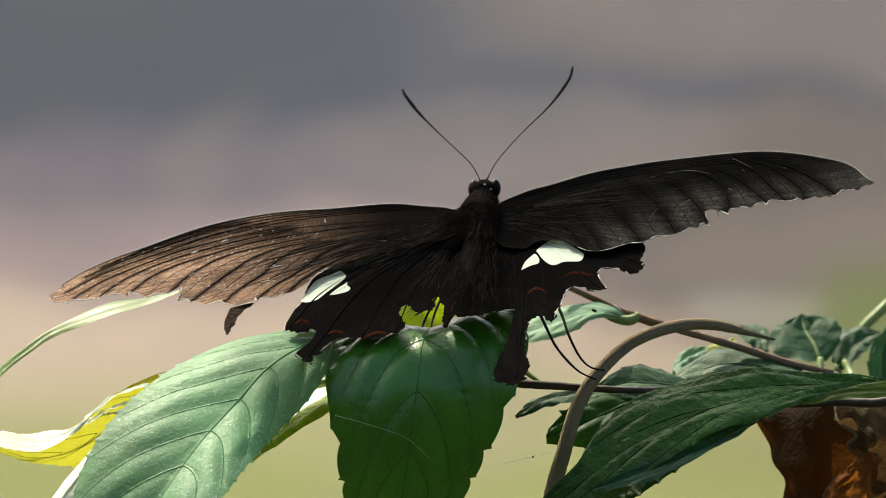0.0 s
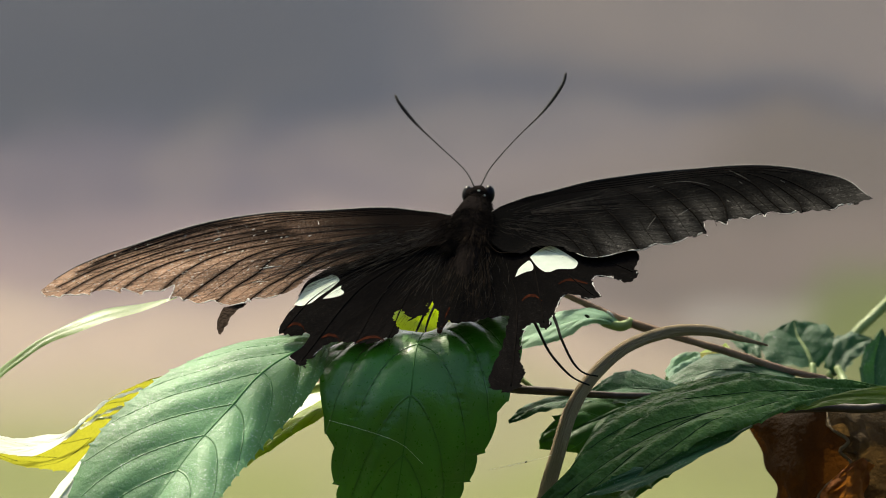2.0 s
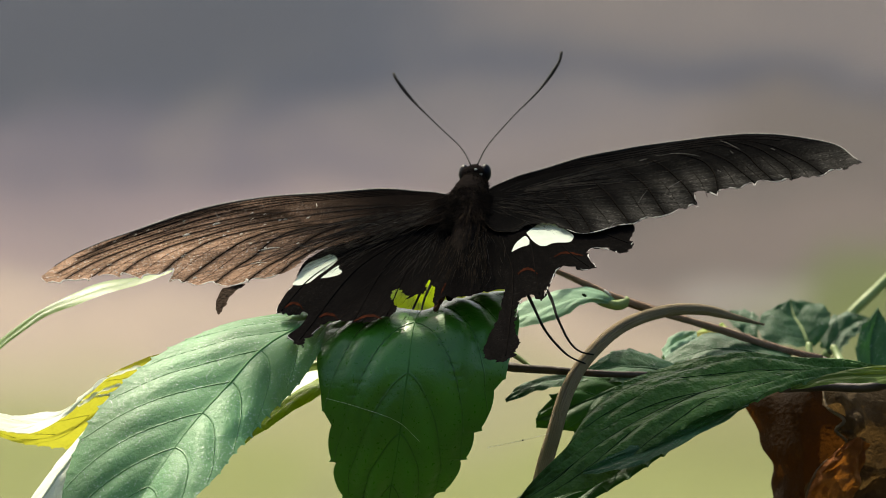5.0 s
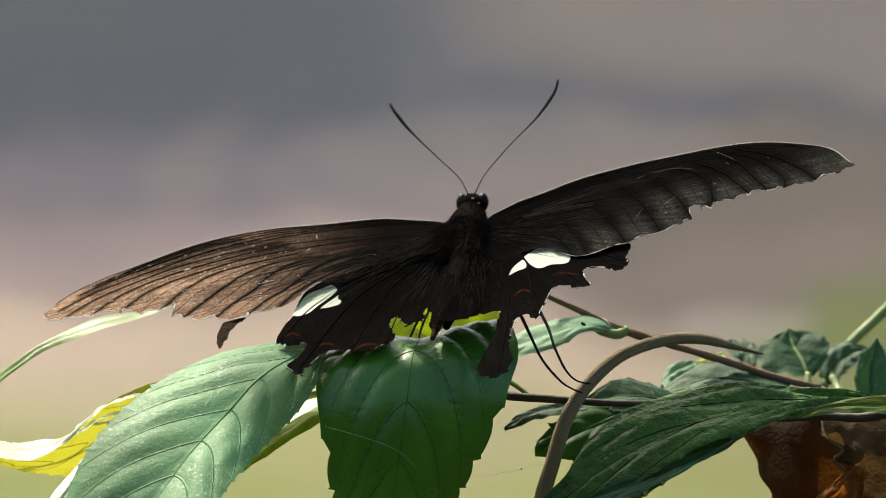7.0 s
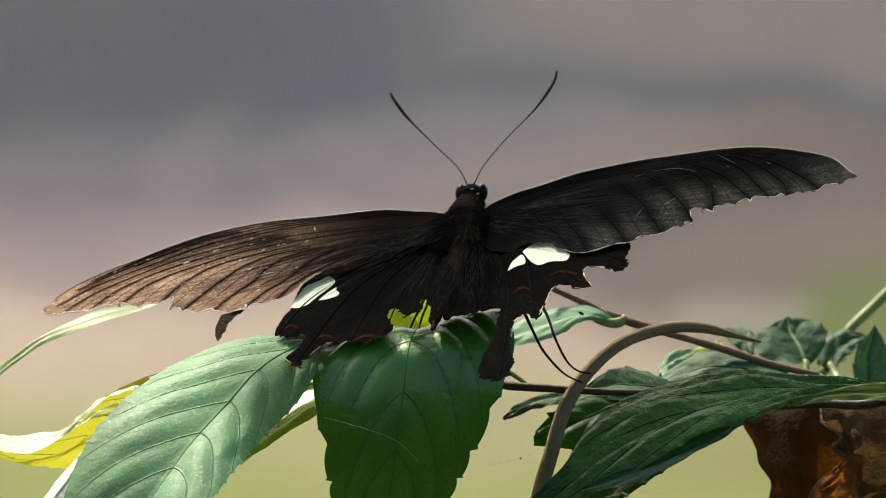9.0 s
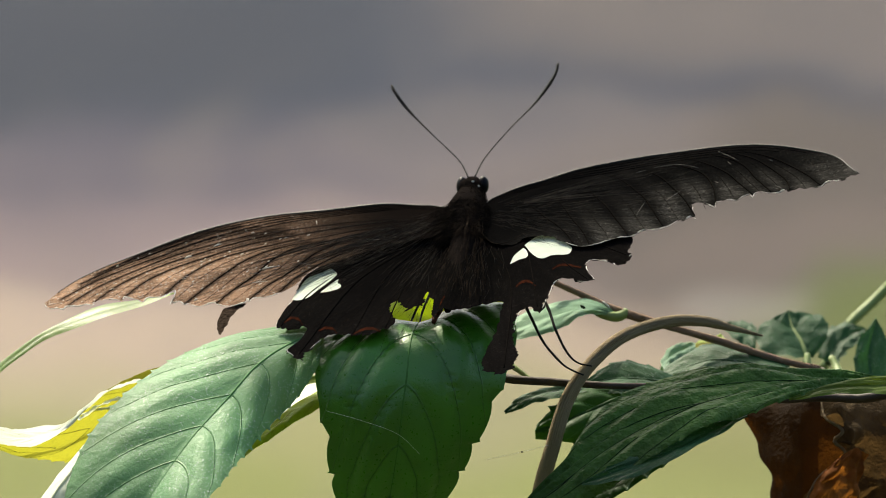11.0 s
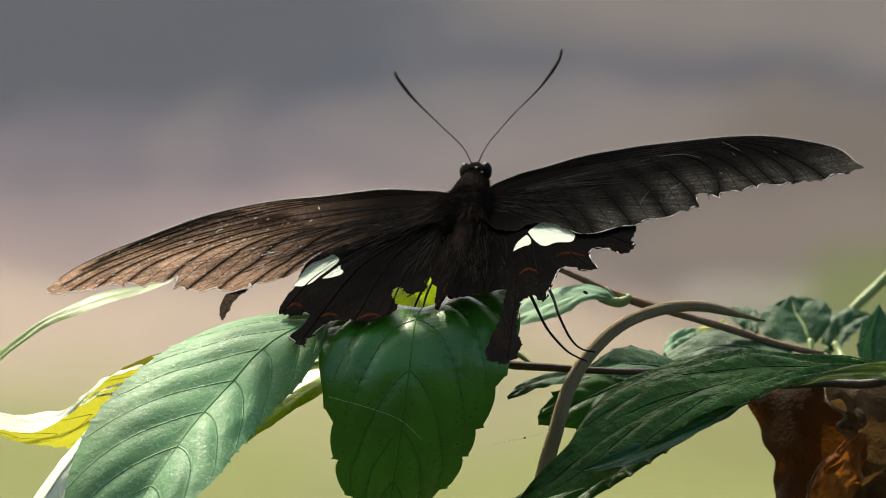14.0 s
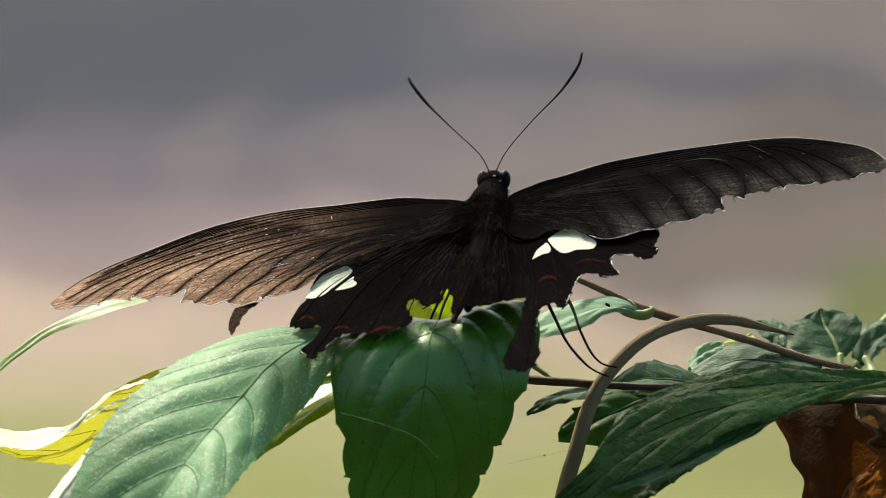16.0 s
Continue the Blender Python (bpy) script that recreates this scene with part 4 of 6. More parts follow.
    leaf(t, o,
         [(38.3, 40.0, -15.8), (36.4, 40.0, -17.1), (34.7, 39.0, -19.1)],
         [(37.8, 42.0, -15.4), (35.7, 42.0, -16.4), (34.4, 40.0, -18.7)],
         [(38.6, 38.0, -16.6), (37.3, 38.0, -18.2), (35.0, 38.0, -19.4)],
         leaf_deep, "small dark green folded leaf bud", laterals=3, teeth=3, tooth=0.2, quilt=0.1, crown=0.3, seed=41, name="leaf_bud")
    leaf(t, o,
         [(57.5, 60.0, -17.1), (56.6, 62.0, -14.5), (55.4, 64.0, -12.5), (54.8, 66.0, -10.0)],
         [(55.6, 58.0, -17.1), (50.4, 60.0, -15.9), (50.2, 64.0, -12.5), (54.8, 66.0, -10.0)],
         [(58.4, 60.0, -17.1), (60.8, 62.0, -13.7), (60.0, 65.0, -10.8), (54.8, 66.0, -10.0)],
         leaf_soft, "blue-green leaf, slightly out of focus", laterals=4, teeth=5, tooth=0.4, quilt=0.12, crown=0.5, seed=18, rib_mat=stalk_green)
    leaf(t, o,
         [(61.0, 66.0, -18.1), (62.5, 68.0, -15.5), (64.7, 70.0, -13.8), (67.0, 70.0, -12.8)],
         [(59.4, 66.0, -17.2), (60.4, 70.0, -13.6), (63.5, 72.0, -11.9), (67.0, 70.0, -12.6)],
         [(62.3, 64.0, -18.1), (64.1, 66.0, -16.3), (66.2, 68.0, -14.8), (67.2, 70.0, -12.9)],
         leaf_soft, "small blue-green leaf", laterals=4, teeth=5, tooth=0.4, quilt=0.12, crown=0.5, seed=19)
    leaf(t, o,
         [(49.8, 64.0, -13.7), (48.1, 66.0, -13.4), (46.4, 67.0, -12.9), (44.7, 67.0, -12.2)],
         [(50.0, 66.0, -12.5), (48.6, 68.0, -11.7), (46.5, 69.0, -11.6), (44.7, 67.0, -12.1)],
         [(49.7, 62.0, -15.9), (48.0, 63.0, -15.3), (46.3, 64.0, -14.3), (44.7, 67.0, -12.6)],
         leaf_soft, "small blue-green leaf", laterals=4, teeth=4, tooth=0.4, quilt=0.12, crown=0.5, seed=20)
    leaf(t, o,
         [(66.9, 46.0, -25.4), (66.7, 50.0, -20.4), (66.6, 52.0, -16.2), (67.8, 54.0, -11.1)],
         [(65.2, 46.0, -25.4), (64.4, 50.0, -20.4), (64.6, 52.0, -15.3), (67.8, 54.0, -10.9)],
         [(69.5, 46.0, -25.4), (70.6, 50.0, -20.4), (69.8, 52.0, -15.3), (67.8, 54.0, -11.1)],
         leaf_soft, "upright green leaf", laterals=4, teeth=5, tooth=0.4, quilt=0.12, crown=0.5, seed=21)
    part("leaf_stalk", tube([(58.2, 56.0, -22.3), (57.6, 58.0, -19.3), (57.5, 60.0, -16.7)], [0.8, 0.7, 0.5], 8, o), stalk_green, t)
    part("leaf_stalk", tube([(62.8, 58.0, -21.4), (62.2, 62.0, -18.9), (61.4, 64.0, -17.2)], [0.8, 0.7, 0.5], 8, o), stalk_green, t)
    part("leaf_stalk", tube([(69.7, -8.0, -20.3), (63.3, -6.0, -22.1), (56.8, -5.0, -22.1), (50.3, -4.0, -22.6)], [0.8, 0.7, 0.6, 0.4], 8, o), twig_dark, t)
    part("stalk", tube([(75.7, 94.0, -2.6), (69.8, 92.0, -8.3), (64.9, 90.0, -13.1), (61.3, 88.0, -19.2)], [0.9, 0.8, 0.8, 0.7], 8, o), stalk_green, t, "pale green blurred stalk")
    part("twig", tube([(71.6, 10.0, -23.1), (64.4, 14.0, -21.9), (57.3, 14.0, -18.3)], [1.0, 0.8, 0.5], 8, o), twig_dark, t)
    part("stem", tube([(71.6, 10.0, -23.1), (85, 30, -80), (60, 20, -300), (30, -140, -812)], [1.2, 1.8, 2.6, 3.6], 10, o, n=40), bark, t)
    # pale blobs added for a small hole, a curled edge and a fleck
    for c, a in (((21.9, -11.0, 3.5), (0.9, 0.35)), ((29.7, -5.0, 7.7), (0.35, 0.2)), ((26.9, 0.0, 11.3), (1.3, 0.3))):
        part("pale_bit", blob(c, (a[0], 0.15, a[1]), Matrix.Rotation(0.2, 4, 'Y'), 10), fleck_mat, t, "pale bit on the leaf")
    return t


def build_dead_leaf():
    o = (59.4, 14.0, -23.2)
    t = thing("dead_leaf", o, "curled dead brown leaf hanging from the vine", "leaf")
    leaf(t, o,
         [(55.2, 12.0, -22.5), (54.2, 8.0, -28.0), (54.5, 6.0, -33.7), (55.3, 6.0, -42.0), (57.6, 12.0, -50.4)],
         [(49.9, 16.0, -22.9), (46.2, 17.0, -24.4), (48.0, 15.0, -29.8), (50.1, 13.0, -34.1), (50.1, 15.0, -40.6), (54.6, 16.0, -50.6)],
         [(64.4, 14.0, -21.9), (67.7, 16.0, -26.5), (67.7, 16.0, -34.0), (67.7, 16.0, -42.3), (62.8, 16.0, -50.6)],
         dead_mat, "", laterals=4, slant=0.2, teeth=1, tooth=0.0, quilt=0.3, crown=0.8, rib=0.0, ripple=1.0, seed=31, name="blade")
    edge = [(57.1, 6.0, -22.7), (57.6, 3.0, -25.2), (60.0, 1.0, -27.0), (58.8, 1.0, -28.6), (60.4, 1.0, -30.5), (56.8, 0.0, -33.6), (54.8, 0.0, -37.2), (53.9, 2.0, -42.7)]
    leaf(t, o,
         [(62.4, 8.0, -22.4), (63.2, 5.0, -26.2), (63.9, 4.0, -29.5), (62.1, 3.0, -34.5), (59.7, 3.0, -39.3), (57.2, 4.0, -44.4)],
         edge,
         [(69.3, 12.0, -23.1), (70.0, 10.0, -27.2), (69.9, 9.0, -31.4), (68.1, 8.0, -36.2), (65.6, 6.0, -41.2), (59.0, 5.0, -45.2)],
         dead_grey, "greyish-brown crumpled side folded over", laterals=5, slant=0.2, teeth=1, tooth=0.0, quilt=0.5, crown=0.8, rib=0.0, ripple=2.2, seed=33, name="folded_side")
    part("curled_edge", tube(edge, [0.12, 0.22, 0.3, 0.2, 0.28, 0.2, 0.15], 7, o, n=70, lumps=0.15), dead_pale, t, "pale wavy dried margin")
    leaf(t, o,
         [(62.0, 0.0, -29.4), (59.8, -2.0, -33.5), (57.8, -3.0, -37.5), (56.1, -2.0, -42.5)],
         [(59.9, -1.0, -30.4), (56.7, -3.0, -33.6), (54.7, -3.0, -37.5), (54.2, -2.0, -42.5)],
         [(63.8, 1.0, -30.7), (62.8, -1.0, -34.3), (61.1, -2.0, -38.8), (57.8, -2.0, -43.3)],
         dead_backlit, "torn flap, its backlit orange put into the colour", laterals=5, slant=0.2, teeth=4, tooth=0.5, quilt=0.5, crown=0.5, rib=0.0, ripple=1.4, seed=35, name="flap")
    part("leaf_stalk", tube([(55.2, 12.0, -22.5), (59.5, 16.0, -21.9), (64.9, 22.0, -22.0)], [0.4, 0.5, 0.6], 8, o), twig_dark, t)


hanging_leaf = build_left_shrub()
grass_blade = build_blade()
build_vine()
build_dead_leaf()


def build_silk(points, radius, bead=None):
    o = points[0]
    t = thing("spider_thread", o, "fine pale spider thread stretched between leaves", "spider thread")
    part("thread", tube(points, [radius, radius], 5, o, n=14), silk, t)
    if bead:
        part("bead", blob(np.array(bead) - np.array(o), (0.16, 0.14, 0.15), Matrix.Identity(4), 10), chitin, t, "tiny dark speck caught on the thread")


build_silk([(-15.3, -27.3, -23.6), (-10.3, -30.3, -24.9), (-5.1, -30.6, -26.8), (-1.9, -29.7, -29.7)], 0.022)
build_silk([(7.7, -22.0, -30.7), (12.9, -14.0, -29.8), (16.7, -11.0, -28.9)], 0.018, (12.9, -14.0, -29.8))


# ------------------------------------------------------------------ butterfly
BODY = (5.4, 0.0, 3.4)


def fan_lift(camber, folds, depth, length, phase=0.0):
    """Gentle camber along the wing and shallow folds that fan out from the hinge."""
    def lift(x, y):
        r = math.hypot(x, y)
        a = math.atan2(y, abs(x) + 1e-6)
        return camber * math.sin(math.pi * min(1.0, r / length)) + depth * math.sin(folds * a + phase) * min(1.0, r / (0.5 * length))
    return lift


def add_veins(wing, lift, veins, radius, mat):
    for v in veins:
        pts = on_sheet(v, lift, 0.03, 14)
        part("vein", tube(pts, [0.01, radius * 0.7, radius, radius * 0.8, radius * 0.6], 6, n=22), mat, wing)


def add_patch(wing, name, outline, lift, mat, gap=0.03, label="", ragged=0.05, seed=0):
    me = sheet(outline, 0.5, lambda x, y: lift(x, y) + gap, 60, ragged=ragged, seed=seed)
    return part(name, me, mat, wing, label)


def add_flecks(wing, outline, lift, count, seed, size=0.12, name="edge_fleck"):
    """Pale chips along a stretch of the edge, some standing for its rim light."""
    rng = np.random.RandomState(seed)
    c = spline(outline, 200)
    for i in range(count):
        k = rng.randint(2, 190)
        n = rng.randint(2, 7)
        pts = [(x + rng.uniform(-0.1, 0.1), y + rng.uniform(-0.1, 0.25), lift(x, y) + 0.05) for x, y in c[k:k + n + 1]]
        part(name, tube(pts, [size * 0.3, size * rng.uniform(0.4, 1.0), size * 0.2], 5, n=6), fleck_mat, wing)


def add_rim_light(wing, margin, lift, seed, radius=0.06, gaps=0.3):
    """A broken pale line along the hind margin, its rim light put into the colour."""
    rng = np.random.RandomState(seed)
    c = spline(margin, 420)
    k = 2
    while k < 410:
        n = rng.randint(4, 26)
        if rng.uniform() > gaps:
            q = c[k:min(k + n, 419)]
            if len(q) > 3:
                pts = [(x, y + rng.uniform(-0.04, 0.06), lift(x, y) + 0.04) for x, y in q]
                part("margin_rim_light", tube(pts, [radius * 0.3, radius * rng.uniform(0.6, 1.2), radius * rng.uniform(0.5, 1.0), radius * 0.3], 5, n=len(pts)), fleck_mat, wing)
        k += n


def crescent(wing, c, lift):
    """A flat rust mark on the scales, thick in the middle, with a ragged rim."""
    n = len(c)
    low = [(x, y - 1.0 * math.sin(math.pi * (i + 0.5) / n)) for i, (x, y) in enumerate(c)]
    add_patch(wing, "rust_lunule", list(c) + low[::-1], lift, rust, 0.03, "rust-red crescent mark", 0.12, 3)


def root_hair(wing, side, count, a0, a1, r0, r1, seed, lift, mat):
    """Fine hair lying on the wing's root, fanning out from the hinge. Angles in degrees from the wing's axis."""
    rng = np.random.RandomState(seed)
    roots, ways, lens = [], [], []
    for i in range(count):
        a = radians(rng.uniform(a0, a1))
        q = r0 + (r1 - r0) * rng.uniform(0, 1) ** 1.3
        x, y = side * (q * math.cos(a) + rng.uniform(-2.0, 2.0)), q * math.sin(a) + rng.uniform(-2.5, 2.5)
        roots.append((x, y, lift(x, y) + 0.05))
        b = a + rng.normal() * 0.10
        ways.append((side * math.cos(b), math.sin(b), rng.uniform(0.0, 0.05)))
        lens.append(rng.uniform(2.5, 7.5))
    part("root_hair", hairs(roots, ways, lens, 0.022, seed, 0.07), mat, wing)


def hairs(roots, ways, lengths, width, seed, curl=0.18):
    """Many fine tapered hairs."""
    rng = np.random.RandomState(seed)
    verts, faces = [], []
    for p, w, ln in zip(roots, ways, lengths):
        p, w = np.array(p), np.array(w) / np.linalg.norm(w)
        s = np.cross(w, rng.normal(size=3))
        s /= np.linalg.norm(s)
        q = np.cross(w, s)
        bend = rng.normal(size=3) * curl * ln
        k = len(verts)
        for f, wd in ((0.0, 1.0), (0.5, 0.8)):
            c = p + w * ln * f + bend * f * f
            for a in (0, 2.1, 4.2):
                verts.append((c + width * wd * (math.cos(a) * s + math.sin(a) * q)) * MM)
        verts.append((p + w * ln + bend) * MM)
        for i in range(3):
            j = (i + 1) % 3
            faces += [(k + i, k + j, k + 3 + j, k + 3 + i), (k + 3 + i, k + 3 + j, k + 6)]
    return mesh_from("hairs", verts, faces)


def rel(points):
    return [tuple(np.array(p) - np.array(BODY)) for p in points]


def build_butterfly():
    t = thing("butterfly", BODY, "large black swallowtail butterfly with cream patches, wings spread", "butterfly")
    # wings: hinge poses are keyed below
    w = {}
    lift_fr = fan_lift(0.15, 16.0, 0.22, 62.0)
    front = [(-1.3, 2.3), (1.6, 4.8), (3.9, 5.8), (6.5, 6.6), (10.8, 7.5), (15.0, 8.1), (19.2, 8.3), (23.4, 8.5), (27.6, 8.2), (31.7, 7.5), (35.8, 6.5), (39.8, 5.1), (43.7, 3.1), (47.6, 0.5), (50.6, -1.9), (52.2, -4.2), (53.2, -7.4), (54.1, -9.8)]
    hind = [(54.4, -10.2), (52.7, -10.8), (51.7, -11.6), (50.4, -11.2), (49.2, -11.3), (48.4, -12.3), (47.2, -12.3), (45.6, -11.9), (44.4, -11.8), (43.6, -12.2), (43.2, -11.5), (42.1, -11.8), (40.9, -11.5), (39.7, -10.5), (38.8, -10.7), (38.3, -11.8), (38.0, -10.6),
            (36.9, -11.0), (36.0, -11.8), (34.9, -11.0), (33.6, -11.1), (33.0, -11.2), (32.7, -12.4), (32.0, -11.4), (30.8, -10.3), (29.9, -10.1), (29.5, -11.8), (29.6, -14.4), (28.9, -13.4), (27.9, -14.1), (27.0, -13.8), (25.4, -15.0), (23.7, -15.6), (22.4, -15.2),
            (21.5, -15.4), (20.7, -16.2), (19.8, -16.6), (18.2, -16.2), (16.5, -16.2), (14.9, -16.3), (13.3, -16.2), (11.8, -15.5), (10.5, -13.9), (9.3, -12.3), (7.8, -10.5), (6.1, -10.4), (4.5, -10.5), (2.7, -11.4), (1.0, -10.9), (-0.4, -8.6), (-1.7, -4.4)]
    veins = [[(37.9, 4.1), (42.9, -0.5), (46.4, -6.3), (48.3, -11.9)],
             [(35.5, 4.7), (40.4, 0.0), (43.5, -7.0), (43.9, -11.8)],
             [(32.9, 5.4), (37.9, 0.0), (39.7, -5.9), (41.1, -11.1)],
             [(30.1, 5.0), (35.2, -1.1), (37.1, -6.3), (38.4, -10.9)],
             [(27.1, 4.3), (31.8, -0.2), (33.1, -4.8), (33.0, -11.4)],
             [(23.0, 4.8), (26.4, -0.3), (28.2, -6.2), (29.6, -13.3)],
             [(18.8, 5.0), (22.3, -2.4), (23.7, -8.7), (24.8, -14.7)],
             [(14.5, 3.5), (17.1, -4.4), (18.8, -11.7), (19.5, -16.3)],
             [(10.2, 2.4), (11.8, -5.3), (13.4, -12.7), (13.8, -16.1)],
             [(6.0, 1.3), (8.3, -4.6), (10.7, -10.7), (11.7, -15.1)]]
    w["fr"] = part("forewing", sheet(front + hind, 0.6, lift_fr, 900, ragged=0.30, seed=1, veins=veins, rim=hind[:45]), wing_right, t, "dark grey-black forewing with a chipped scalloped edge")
    for k in (1, 2, 3, 4):
        line = [(x, y - 0.85 * k * min(1.0, 0.2 + 0.12 * j)) for j, (x, y) in enumerate(front[1:15 - k])]
        add_veins(w["fr"], lift_fr, [line], 0.07, vein_mat)
    add_veins(w["fr"], lift_fr, veins, 0.15, vein_mat)
    folds = [[tuple(0.5 * (p + q) for p, q in zip(spline(a, 7)[j], spline(b, 7)[j])) for j in range(2, 7)] for a, b in zip(veins, veins[1:])]
    add_veins(w["fr"], lift_fr, folds, 0.05, vein_mat)
    rng = np.random.RandomState(41)
    for k in range(15):
        a0, r1 = radians(rng.uniform(-6, 20)), rng.uniform(14, 27)
        pts = [(1.5 + q * math.cos(a0 - 0.004 * q), 1.0 + q * math.sin(a0 - 0.006 * q)) for q in np.linspace(4, r1, 6)]
        part("scale_line", tube(on_sheet(pts, lift_fr, 0.05, 16), [0.015, 0.045, 0.035, 0.015], 5, n=18), scale_streak, w["fr"])
    for c in ([(22.8, 3.4), (24.1, 3.6)], [(35.1, 4.9), (37.6, 0.9)], [(36.1, 1.1), (36.5, 0.2)], [(25.4, 3.9), (28.8, 3.2), (31.7, 1.0)], [(42.0, -0.3), (42.5, -1.0)],
              [(21.5, -9.4), (23.0, -6.7)], [(25.8, -7.8), (28.2, -5.1)], [(42.0, -9.2), (42.8, -10.8)], [(33.6, -3.7), (34.1, -4.6)]):
        part("scratch", tube(on_sheet(c, lift_fr, 0.05, 8), [0.015, 0.04, 0.02], 5, n=10), scuff_mat, w["fr"])
    part("costa", tube(on_sheet(front, lift_fr, 0.0, 40), [0.05, 0.18, 0.2, 0.18, 0.14, 0.08], 8, n=60), costa_mat, w["fr"])
    add_rim_light(w["fr"], hind[1:45], lift_fr, 44, 0.055, 0.45)
    add_flecks(w["fr"], hind[1:42], lift_fr, 22, 4, 0.11)

    lift_fl = fan_lift(0.15, 16.0, 0.22, 62.0, 0.6)
    front = [(1.4, 2.0), (-0.3, 4.0), (-3.6, 6.5), (-8.4, 9.4), (-13.3, 11.5), (-18.2, 13.1), (-21.5, 14.2), (-24.8, 15.1), (-29.1, 15.6), (-33.3, 15.9), (-37.6, 15.8), (-41.9, 15.2), (-46.2, 14.3), (-50.5, 13.4), (-53.1, 12.3), (-54.9, 11.4), (-56.6, 10.1), (-58.4, 8.3), (-59.8, 6.5)]
    hind = [(-60.7, 5.3), (-60.0, 3.4), (-58.5, 2.5), (-58.0, 1.9), (-57.3, 2.5), (-55.5, 1.6), (-54.4, 1.5), (-53.5, 0.7), (-53.2, 1.9), (-51.3, 1.5), (-50.1, 0.7), (-49.2, -0.3), (-48.8, 0.8), (-47.3, -0.7), (-46.2, -2.0), (-45.6, -1.2), (-44.2, -1.7), (-43.2, -2.0),
            (-41.4, -1.1), (-41.5, -2.5), (-42.3, -4.7), (-41.0, -4.4), (-40.3, -6.0), (-39.6, -6.0), (-38.6, -7.8), (-37.6, -8.2), (-36.1, -8.1), (-35.5, -9.3), (-34.0, -11.0), (-31.7, -11.2), (-31.1, -10.2), (-30.9, -11.3), (-30.3, -10.5), (-28.2, -11.1), (-26.0, -10.7), (-25.0, -10.4), (-23.4, -8.8),
            (-20.8, -5.9), (-18.2, -5.1), (-14.7, -4.8), (-9.8, -4.4), (-5.4, -4.6), (1.1, -4.6)]
    veins = [[(-31.9, 15.7), (-38.6, 15.2), (-45.5, 14.0), (-52.4, 11.4)],
             [(-30.1, 14.1), (-35.3, 14.6), (-42.2, 13.6), (-49.0, 11.9), (-55.0, 9.2)],
             [(-27.7, 12.5), (-36.1, 12.9), (-42.3, 11.9), (-47.4, 10.7), (-52.6, 8.9), (-58.0, 5.5)],
             [(-24.5, 10.3), (-33.7, 11.1), (-41.0, 10.8), (-47.6, 8.6), (-52.8, 6.2), (-57.1, 2.9)],
             [(-23.7, 9.0), (-32.1, 9.7), (-39.1, 9.2), (-44.7, 7.7), (-49.5, 5.0), (-53.2, 1.7)],
             [(-23.0, 7.5), (-30.6, 8.2), (-37.3, 7.1), (-41.4, 6.1), (-45.6, 3.8), (-48.9, 0.6)],
             [(-21.9, 5.8), (-29.1, 6.1), (-33.4, 5.7), (-36.2, 4.4), (-40.4, 1.2), (-43.3, -2.0)],
             [(-20.8, 3.8), (-25.9, 4.1), (-29.9, 2.7), (-33.2, 0.4), (-37.1, -2.7), (-40.3, -5.7)],
             [(-18.4, 2.6), (-22.6, 2.5), (-26.9, 0.2), (-29.0, -2.2), (-32.6, -5.0), (-35.7, -8.7)],
             [(-16.1, 0.7), (-20.4, -0.8), (-25.0, -5.0), (-27.9, -7.3), (-30.9, -10.7)],
             [(-13.8, -2.0), (-18.1, -3.5), (-23.0, -6.8), (-26.3, -10.5)]]
    w["fl"] = part("forewing", sheet(front + hind, 0.6, lift_fl, 900, ragged=0.20, seed=2, veins=veins, rim=hind[:37]), wing_left, t, "worn forewing coloured sunlit brown, pale streaks between dark veins")
    fine = [[tuple(0.5 * (p + q) for p, q in zip(spline(a, 5)[j], spline(b, 5)[j])) for j in range(5)] for a, b in zip(veins, veins[1:])]
    add_veins(w["fl"], lift_fl, fine, 0.035, vein_mat)
    for k in (1, 2, 3, 4):
        line = [(x, y - 0.9 * k * min(1.0, 0.25 + 0.12 * j)) for j, (x, y) in enumerate(front[1:15 - k])]
        add_veins(w["fl"], lift_fl, [line], 0.07, vein_mat)
    add_veins(w["fl"], lift_fl, veins, 0.09, vein_mat)
    rng = np.random.RandomState(43)
    for k in range(18):
        a0, r1 = radians(rng.uniform(-8, 24)), rng.uniform(20, 36)
        pts = [(-q * math.cos(a0 - 0.003 * q), q * math.sin(a0 - 0.003 * q) + 1.0) for q in np.linspace(8, r1, 6)]
        part("scale_line", tube(on_sheet(pts, lift_fl, 0.05, 16), [0.015, 0.045, 0.035, 0.015], 5, n=18), scale_streak, w["fl"])
    part("costa", tube(on_sheet(front[:-1], lift_fl, 0.0, 40), [0.05, 0.18, 0.2, 0.18, 0.14, 0.08], 8, n=60), costa_mat, w["fl"])
    add_patch(w["fl"], "torn_flap", [(-34.8, -10.7), (-31.5, -10.9), (-33.0, -12.7), (-34.2, -14.6), (-35.1, -16.7), (-35.8, -18.2), (-36.2, -17.6), (-36.1, -14.8), (-35.5, -12.6)], lift_fl, flap_mat, -0.3, "torn brown scrap hanging from the wing edge", ragged=0.18, seed=5)
    add_rim_light(w["fl"], hind[:37], lift_fl, 45, 0.075, 0.2)
    add_flecks(w["fl"], hind[:37], lift_fl, 30, 5)
